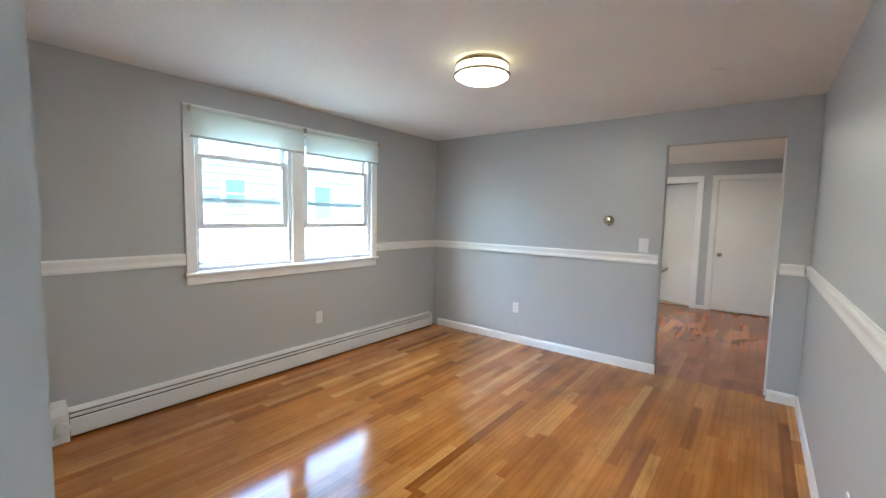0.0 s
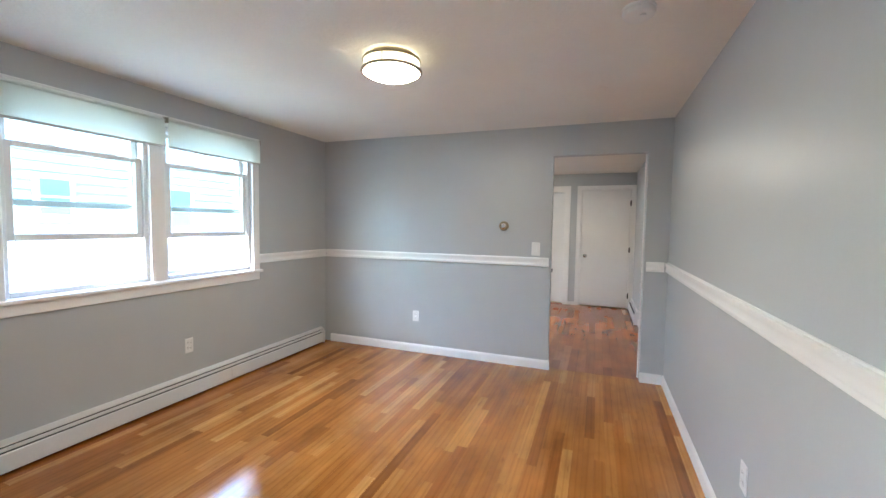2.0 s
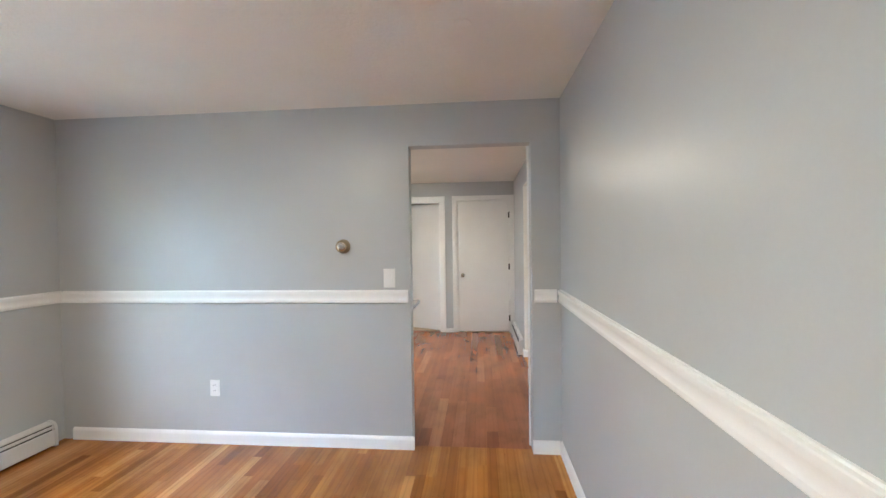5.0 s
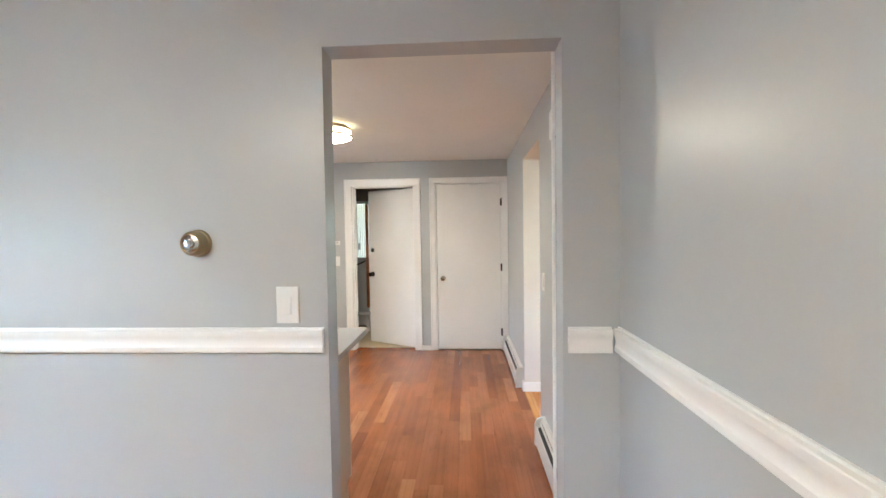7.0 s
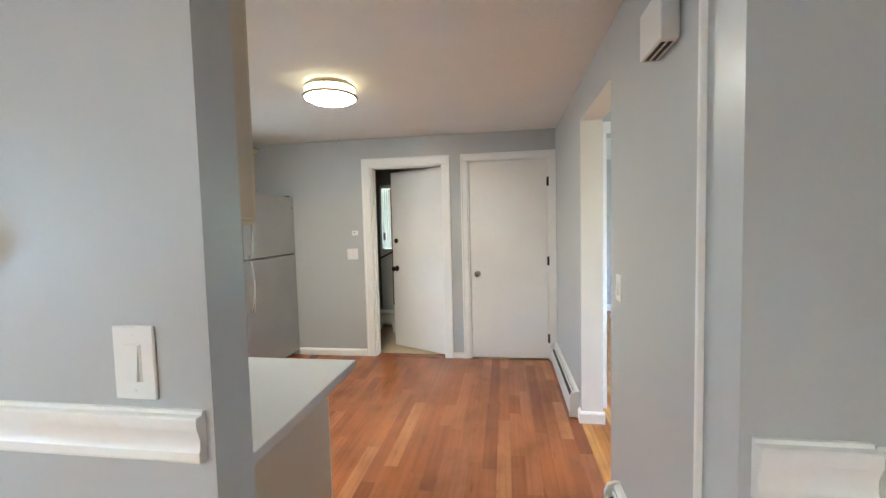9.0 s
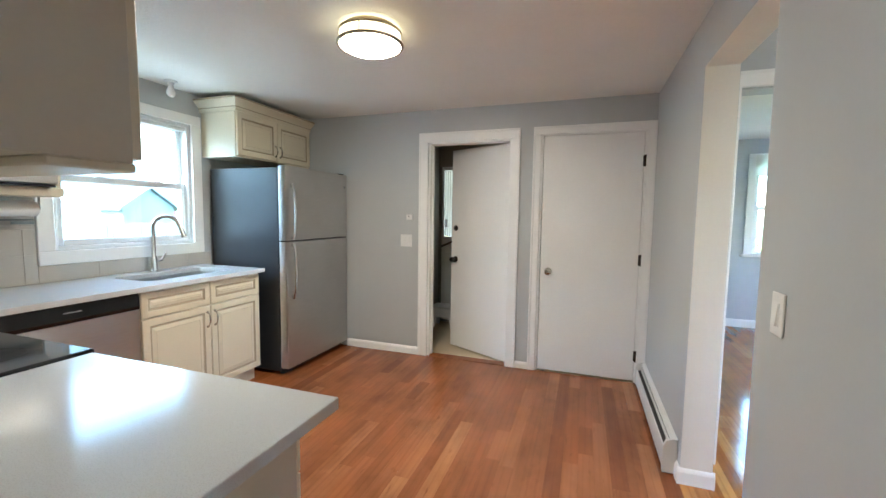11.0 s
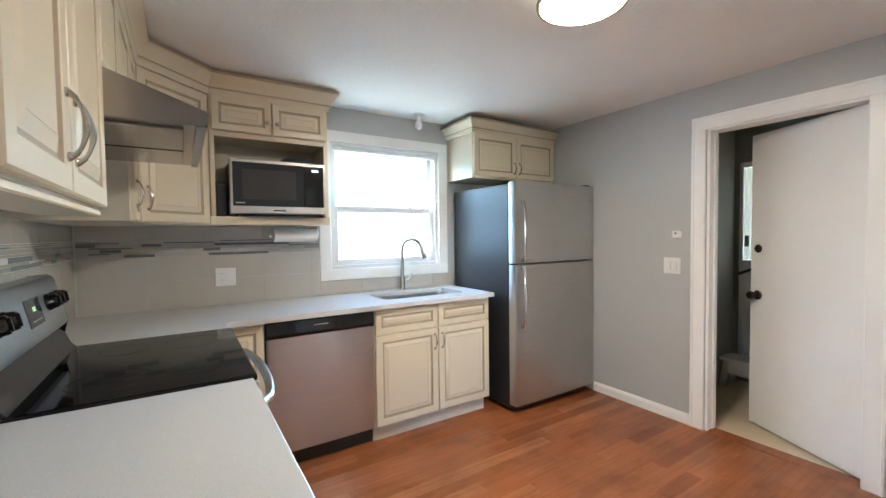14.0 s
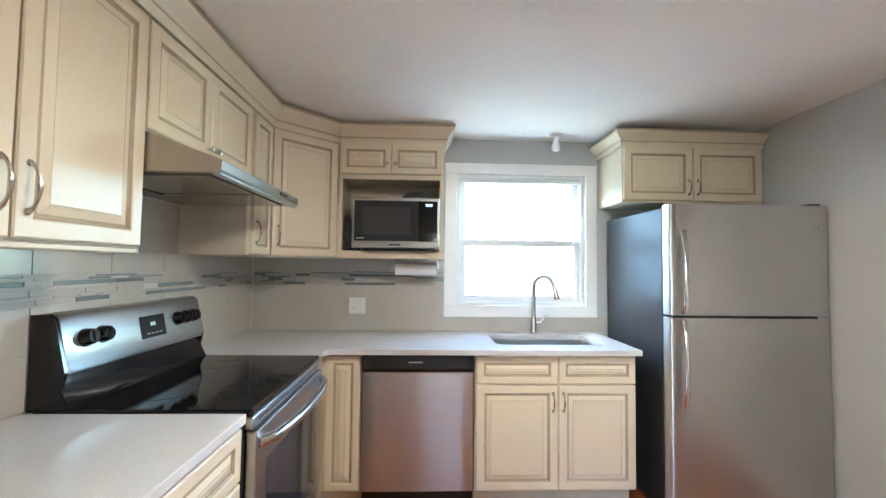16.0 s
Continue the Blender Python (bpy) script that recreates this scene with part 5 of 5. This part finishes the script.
for dx in (-0.04, -0.015, 0.01, 0.035):
    part("button_print", prism([(-0.008, 0), (0.008, 0), (0.008, 0.004), (-0.008, 0.004)], q + Vector((dx, 0, 0)) - up_p * 0.03 + sl * 0.0026, (1, 0, 0), up_p, sl, 0.0005), M_PEWTER, ds)

# ---- hood ----
hd = thing("range_hood", (-1.17, Y0, 1.65), "stainless steel under-cabinet range hood with a sloping front", "range hood")
HX0, HX1, HY1 = -1.556, -0.792, 5.19
bm = prism([(0, 1.66), (0.34, 1.66), (HY1 - Y0 - 0.01, 1.66), (HY1 - Y0, 1.668), (HY1 - Y0, 1.698), (HY1 - Y0 - 0.006, 1.704), (YU - Y0 + 0.01, 1.788), (0, 1.79)], (HX0, Y0, 0), (0, 1, 0), (0, 0, 1), (1, 0, 0), HX1 - HX0)
part("shell", bm, M_HOOD, hd)
part("rim", box((HX0 + 0.004, HY1 - 0.03, 1.652), (HX1 - 0.004, HY1 - 0.004, 1.66), 0.002), M_STEEL, hd)
for x0, x1 in ((HX0 + 0.05, (HX0 + HX1) / 2 - 0.01), ((HX0 + HX1) / 2 + 0.01, HX1 - 0.05)):
    part("filter", box((x0, Y0 + 0.16, 1.652), (x1, HY1 - 0.06, 1.66), 0.002), M_HOOD, hd, "grey steel filter panel")
part("lamp_lens", box((-1.24, Y0 + 0.06, 1.650), (-1.10, Y0 + 0.13, 1.66), 0.003), M_HOOD, hd)
for x in (-1.40, -1.365, -1.33):
    part("button", box((x, HY1 - 0.001, 1.678), (x + 0.022, HY1 + 0.003, 1.69), 0.001), M_BLACK, hd)

# ---- microwave and what stands round it ----
mw = thing("microwave", (-2.28, 5.64, 1.462), "steel and black countertop microwave in the cabinet niche", "microwave")
MX = -2.098
part("body", box((X0 + 0.015, 5.372, 1.478), (MX - 0.02, 5.905, 1.80), 0.004), M_BLACKTEX, mw)
part("door_frame", box((MX - 0.02, 5.36, 1.478), (MX, 5.92, 1.806), 0.006, segments=2), M_STEEL, mw, "steel front frame")
part("door_glass", box((MX - 0.002, 5.376, 1.525), (MX + 0.003, 5.7825, 1.785), 0.001), M_SCREEN, mw, "dark glass door")
part("window_mesh", box((MX + 0.0025, 5.425, 1.565), (MX + 0.0042, 5.735, 1.745), 0.001), M_RINGS, mw)
kp = part("control_panel", box((MX - 0.002, 5.783, 1.525), (MX + 0.003, 5.908, 1.785), 0.002), M_BLACK, mw, "black control panel")
for k in range(3):
    part("digit", box((MX + 0.003, 5.835 + 0.015 * k, 1.75), (MX + 0.0036, 5.844 + 0.015 * k, 1.766)), M_DIGITB, kp, "glowing blue digit bar")
part("badge", box((MX, 5.60, 1.497), (MX + 0.001, 5.67, 1.504)), M_BLACK, mw)
part("badge", box((MX + 0.003, 5.39, 1.54), (MX + 0.0036, 5.44, 1.547)), M_CHROME, mw)
for yy in (5.40, 5.88):
    for xx in (X0 + 0.05, MX - 0.04):
        part("foot", lathe([(0.012, 0), (0.012, 0.018)], (xx, yy, 1.4615), (0, 0, 1), 8), M_BLACKTEX, mw)
solo("plastic_lid", lathe([(0.105, 0), (0.112, 0.008), (0.108, 0.03), (0.09, 0.05), (0.05, 0.06), (0.012, 0.062)], (-2.235, 5.775, 1.7995), (0, 0, 1), 28), M_POT, "dark domed plastic lid lying on the microwave", "lid", smooth=True)
solo("tray", box((-2.40, 5.44, 1.4625), (-2.075, 5.90, 1.474), 0.004), M_BLACK, "thin black tray under the microwave", "tray")
cn = thing("storage_box", (-2.29, 5.325, 1.4625), "dark plastic box standing upright beside the microwave", "box")
part("body", box((-2.41, 5.298, 1.4625), (-2.17, 5.352, 1.655), 0.008, segments=2), M_POT, cn)
part("lid", box((-2.413, 5.295, 1.655), (-2.167, 5.355, 1.672), 0.006, segments=2), M_POT, cn)
tw = thing("paper_towel_holder", (-2.30, 5.77, 1.33), "under-cabinet holder with a roll of white kitchen paper", "paper holder")
part("roll", lathe([(0.02, 0), (0.042, 0.0), (0.042, 0.28), (0.02, 0.28)], (-2.30, 5.63, 1.345), (0, 1, 0), 28), M_PAPER, tw, "white kitchen paper roll", True)
part("arm", tube([(-2.30, 5.612, UZ0), (-2.30, 5.612, 1.345), (-2.30, 5.63, 1.345)], 0.006, 8), M_CHROME, tw, smooth=True)
part("arm", tube([(-2.30, 5.928, UZ0), (-2.30, 5.928, 1.345), (-2.30, 5.905, 1.345)], 0.006, 8), M_CHROME, tw, smooth=True)
part("knob", lathe([(0.016, 0), (0.018, 0.006), (0.016, 0.018)], (-2.30, 5.618, 1.345), (0, -1, 0), 14), M_CHROME, tw, smooth=True)
lb = thing("bare_bulb_light", (-2.29, 6.74, ZK), "small ceiling lampholder with a bare unlit bulb", "light")
part("holder", lathe([(0.045, 0), (0.045, -0.006), (0.024, -0.012), (0.022, -0.03)], (-2.29, 6.74, ZK), (0, 0, 1), 20), M_PLASTIC, lb, smooth=True)
part("bulb", lathe([(0.016, -0.028), (0.018, -0.045), (0.03, -0.075), (0.03, -0.095), (0.02, -0.112), (0.004, -0.118)], (-2.29, 6.74, ZK), (0, 0, 1), 20), M_BULB, lb, smooth=True)


# ---- outside ----
GZ = -0.75
bm = bmesh.new()
bmesh.ops.create_grid(bm, x_segments=1, y_segments=1, size=400)
for v in bm.verts:
    v.co.z = GZ
structure("ground", bm, M_GRASS, "lawn round the houses")
structure("pavement", box((-7.0, -12, GZ - 0.1), (XWO, 11.5, GZ + 0.03)), M_DRIVE, "weathered asphalt driveway between the houses")
# next two slabs are unseen, added to make light bounced indoors more neutral
structure("pavement_3", box((-4.0, 11.5, GZ - 0.1), (1.2, 24, GZ + 0.03)), M_DRIVE, "unseen grey ground added to bounce light into the landing")
structure("pavement_4", box((5.2, 2, GZ - 0.1), (12, 14, GZ + 0.03)), M_DRIVE, "unseen grey ground added against green bounce from the lawn")
structure("pavement_2", box((XWO, -12, GZ - 0.1), (5.2, -2.7, GZ + 0.03)), M_DRIVE, "weathered asphalt path behind the house")


def far_window(parent, x, y, z, w, h, facing=1):
    wd = part("window", box((x, y - w / 2 - 0.07, z - 0.07), (x + 0.04 * facing, y + w / 2 + 0.07, z + h + 0.07), 0.004), M_TRIM, parent)
    for a, b in ((0, h / 2 - 0.015), (h / 2 + 0.015, h)):
        part("pane", box((x + 0.03 * facing, y - w / 2, z + a), (x + 0.046 * facing, y + w / 2, z + b)), M_FARPANE, wd, "window pane with the sky's reflection in its colour")
    part("sill", box((x, y - w / 2 - 0.1, z - 0.11), (x + 0.07 * facing, y + w / 2 + 0.1, z - 0.07), 0.004), M_TRIM, wd)


nh = thing("neighbour_house", (-10, 3, GZ), "white clapboard house next door with sash windows", "house")
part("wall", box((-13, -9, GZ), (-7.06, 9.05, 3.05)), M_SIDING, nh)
part("roof", prism([(-0.3, 3.02), (6.2, 3.02), (2.97, 3.4)], (-13, -9.3, 0), (1, 0, 0), (0, 0, 1), (0, 1, 0), 18.65), M_ROOF, nh)
part("corner_board", box((-7.06, 8.95, GZ), (-7.0, 9.06, 3.02), 0.004), M_TRIM, nh)
part("foundation", box((-7.06, -9, GZ), (-7.005, 8.95, -0.15), 0.004), M_GROUT, nh)
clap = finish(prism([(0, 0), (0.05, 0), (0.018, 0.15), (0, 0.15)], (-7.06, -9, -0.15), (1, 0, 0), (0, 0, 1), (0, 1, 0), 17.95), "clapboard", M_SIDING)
for i in range(22):
    ob = new("clapboard", clap)
    ob.parent = nh
    ob.matrix_parent_inverse = Matrix.Translation(-BASES[nh.name])
    ob.location = (0, 0, 0.14 * i)
for yy, zz, w, h in ((4.145, 1.46, 0.36, 0.52), (6.08, 1.25, 0.42, 0.72), (8.36, 1.12, 0.5, 0.38), (0.6, 1.3, 0.7, 1.0)):
    far_window(nh, -7.01, yy, zz, w, h)

sh = thing("garden_shed", (-12, 13.4, GZ), "blue-grey gabled garden shed", "shed")
part("wall", prism([(12.65, GZ), (14.2, GZ), (14.2, 1.5), (13.42, 2.05), (12.65, 1.5)], (-14, 0, 0), (0, 1, 0), (0, 0, 1), (1, 0, 0), 2), M_BLUEGREY, sh)
for s in (-1, 1):
    part("roof", prism([(0, 0), (0.95 * s, -0.68), (0.95 * s, -0.62), (0, 0.07)], (-14.1, 13.42, 2.06), (0, 1, 0), (0, 0, 1), (1, 0, 0), 2.25), M_BLUEGREY, sh)
rh = thing("far_red_house", (-22, 18, GZ), "far house with dark red walls", "house")
part("wall", box((-26, 15.8, GZ), (-20, 20.5, 2.0)), M_REDROOF, rh)
part("roof", prism([(15.5, 1.9), (20.8, 1.9), (18.1, 4.0)], (-26.2, 0, 0), (0, 1, 0), (0, 0, 1), (1, 0, 0), 6.5), M_ROOF, rh)
fn = thing("board_fence", (-11, 12, GZ), "weathered pale board fence between the gardens", "fence")
fb = finish(box((0, 0, 0), (0.02, 0.14, 1.75), 0.004), "fence_board", M_FENCE)
for i in range(60):
    ob = new("fence_board", fb)
    ob.parent = fn
    ob.matrix_parent_inverse = Matrix.Translation(-BASES[fn.name])
    ob.location = (-11.5, 9.2 + 0.15 * i, GZ)
part("fence_rail", box((-11.54, 9.2, 0.5), (-11.5, 18.2, 0.58)), M_FENCE, fn)


def hedge(name, x0, x1, y0, y1, z1, count, seed, label):
    """A loose hedge: stems and many small leaves."""
    rng = random.Random(seed)
    t = thing(name, ((x0 + x1) / 2, (y0 + y1) / 2, GZ), label, "hedge")
    verts, faces = [], []
    for _ in range(count):
        x, y = rng.uniform(x0, x1), rng.uniform(y0, y1)
        top = z1 * (0.7 + 0.3 * noise.noise((x * 1.3, y * 1.3, seed))) + 0.15 * rng.random()
        z = GZ + (top - GZ) * rng.random() ** 0.6
        s = rng.uniform(0.03, 0.08)
        q = Euler((rng.uniform(0, 6.3), rng.uniform(0, 6.3), rng.uniform(0, 6.3))).to_matrix()
        k = len(verts)
        for p in ((-s, 0, 0), (0, -s * 0.5, 0), (s, 0, 0.01), (0, s * 0.5, 0)):
            verts.append(Vector((x, y, z)) + q @ Vector(p))
        faces.append((k, k + 1, k + 2, k + 3))
    me = bpy.data.meshes.new("leaves")
    me.from_pydata([tuple(v) for v in verts], [], faces)
    me.materials.append(M_LEAF)
    lv = tagged(new("leaves", me), kind="stuff")
    lv.parent, lv.matrix_parent_inverse = t, Matrix.Translation(-BASES[t.name])
    for i in range(12):
        x = x0 + (x1 - x0) * (i + 0.5) / 12
        part("stem", tube([(x, (y0 + y1) / 2, GZ), (x + 0.05, (y0 + y1) / 2, GZ + 0.6), (x - 0.05, (y0 + y1) / 2 + 0.1, z1 * 0.6)], [0.03, 0.02, 0.008], 6), M_BARK, t)


hedge("hedge", 2.0, 9.5, 15.5, 17.0, 1.1, 9000, 4, "loose green hedge behind the house")

# ---- tiles ----
bs = structure("wall_backsplash", box((XW, Y0, 0.9), (XW + 0.004, 5.967, UZ0)), M_GROUT, "greige tiled backsplash with a slim mosaic band")
bs2 = structure("wall_backsplash_2", box((XW + 0.004, YP1, 0.9), (0.018, YP1 + 0.004, 1.795)), M_GROUT, "greige tiled backsplash behind the range")
bs3 = structure("wall_backsplash_3", box((XW, 5.967, 0.9), (XW + 0.004, 7.16, 1.004)), M_GROUT, "greige tile strip under the kitchen window")
tile_cache = {}


def tile(parent, axis, a0, a1, z0, z1, thick=0.008, mats=None, name="tile"):
    """One tile on the window wall (axis x) or on the partition (axis y)."""
    g = 0.0012
    key = (axis, round(a1 - a0, 3), round(z1 - z0, 3), thick, (mats or M_TILE).name)
    if key not in tile_cache:
        if axis == "x":
            bm = box((0, g, g), (thick - 0.004, a1 - a0 - g, z1 - z0 - g), 0.0008)
        else:
            bm = box((g, 0, g), (a1 - a0 - g, thick - 0.004, z1 - z0 - g), 0.0008)
        tile_cache[key] = finish(bm, name, mats or M_TILE)
    ob = new(name, tile_cache[key])
    ob.parent = parent
    ob.location = (XW + 0.004, a0, z0) if axis == "x" else (a0, YP1 + 0.004, z0)


ROWS = ((0.903, 1.075), (1.075, 1.225), (1.325, UZ0))
for axis, parent, a0, a1 in (("x", bs, Y0 + 0.014, 5.966), ("y", bs2, XW + 0.014, 0.016)):
    for r, (z0, z1) in enumerate(ROWS):
        a = a0
        while a < a1 - 0.01:
            e = min(a + 0.322, a1)
            tile(parent, axis, a, e, z0, z1)
            a = e
a = -1.604
while a < -0.79:
    e = min(a + 0.322, -0.79)
    tile(bs2, "y", a, e, UZ0, 1.65)
    a = e
a = 5.968
while a < 7.15:
    e = min(a + 0.322, 7.158)
    tile(bs3, "x", a, e, 0.903, 1.003)
    a = e
rng = random.Random(11)
for axis, parent, a0, a1 in (("x", bs, Y0 + 0.014, 5.966), ("y", bs2, XW + 0.014, 0.016)):
    z = 1.2255
    for h in (0.019, 0.010, 0.022, 0.011, 0.0185, 0.009, 0.009):
        a = a0 - rng.uniform(0, 0.15)
        while a < a1 - 0.004:
            w = rng.choice((0.10, 0.15, 0.21, 0.28))
            s, e = max(a, a0), min(a + w, a1)
            a += w
            if e - s < 0.012:
                continue
            m = rng.choices((M_STRIPS[0], M_STRIPS[1], M_STRIPS[2], M_TILE), (0.24, 0.10, 0.08, 0.58))[0]
            tile(parent, axis, s, e, z, z + h, 0.0085, m, "mosaic_strip")
        z += h

# ---- floor boards ----
strip_floor("floor_1", XW, XE, -2.6, YP + 0.05, (-1.75, XE, 1.2, YP + 0.05), M_OAK_D, M_OAK_DI, "honey-coloured oak strip floor of the dining room", 3)
strip_floor("floor_2", XW, XE, YP + 0.05, YN, (-1.2, XE, YP, YN), M_OAK_K, M_OAK_KI, "reddish oak strip floor of the kitchen", 8, width=0.083)
strip_floor("floor_3", XE, 4.6, 4.5, 10.45, (0, 0, 0, 0), M_OAK_D, M_OAK_DI, "oak strip floor of the far room", 5, 0)
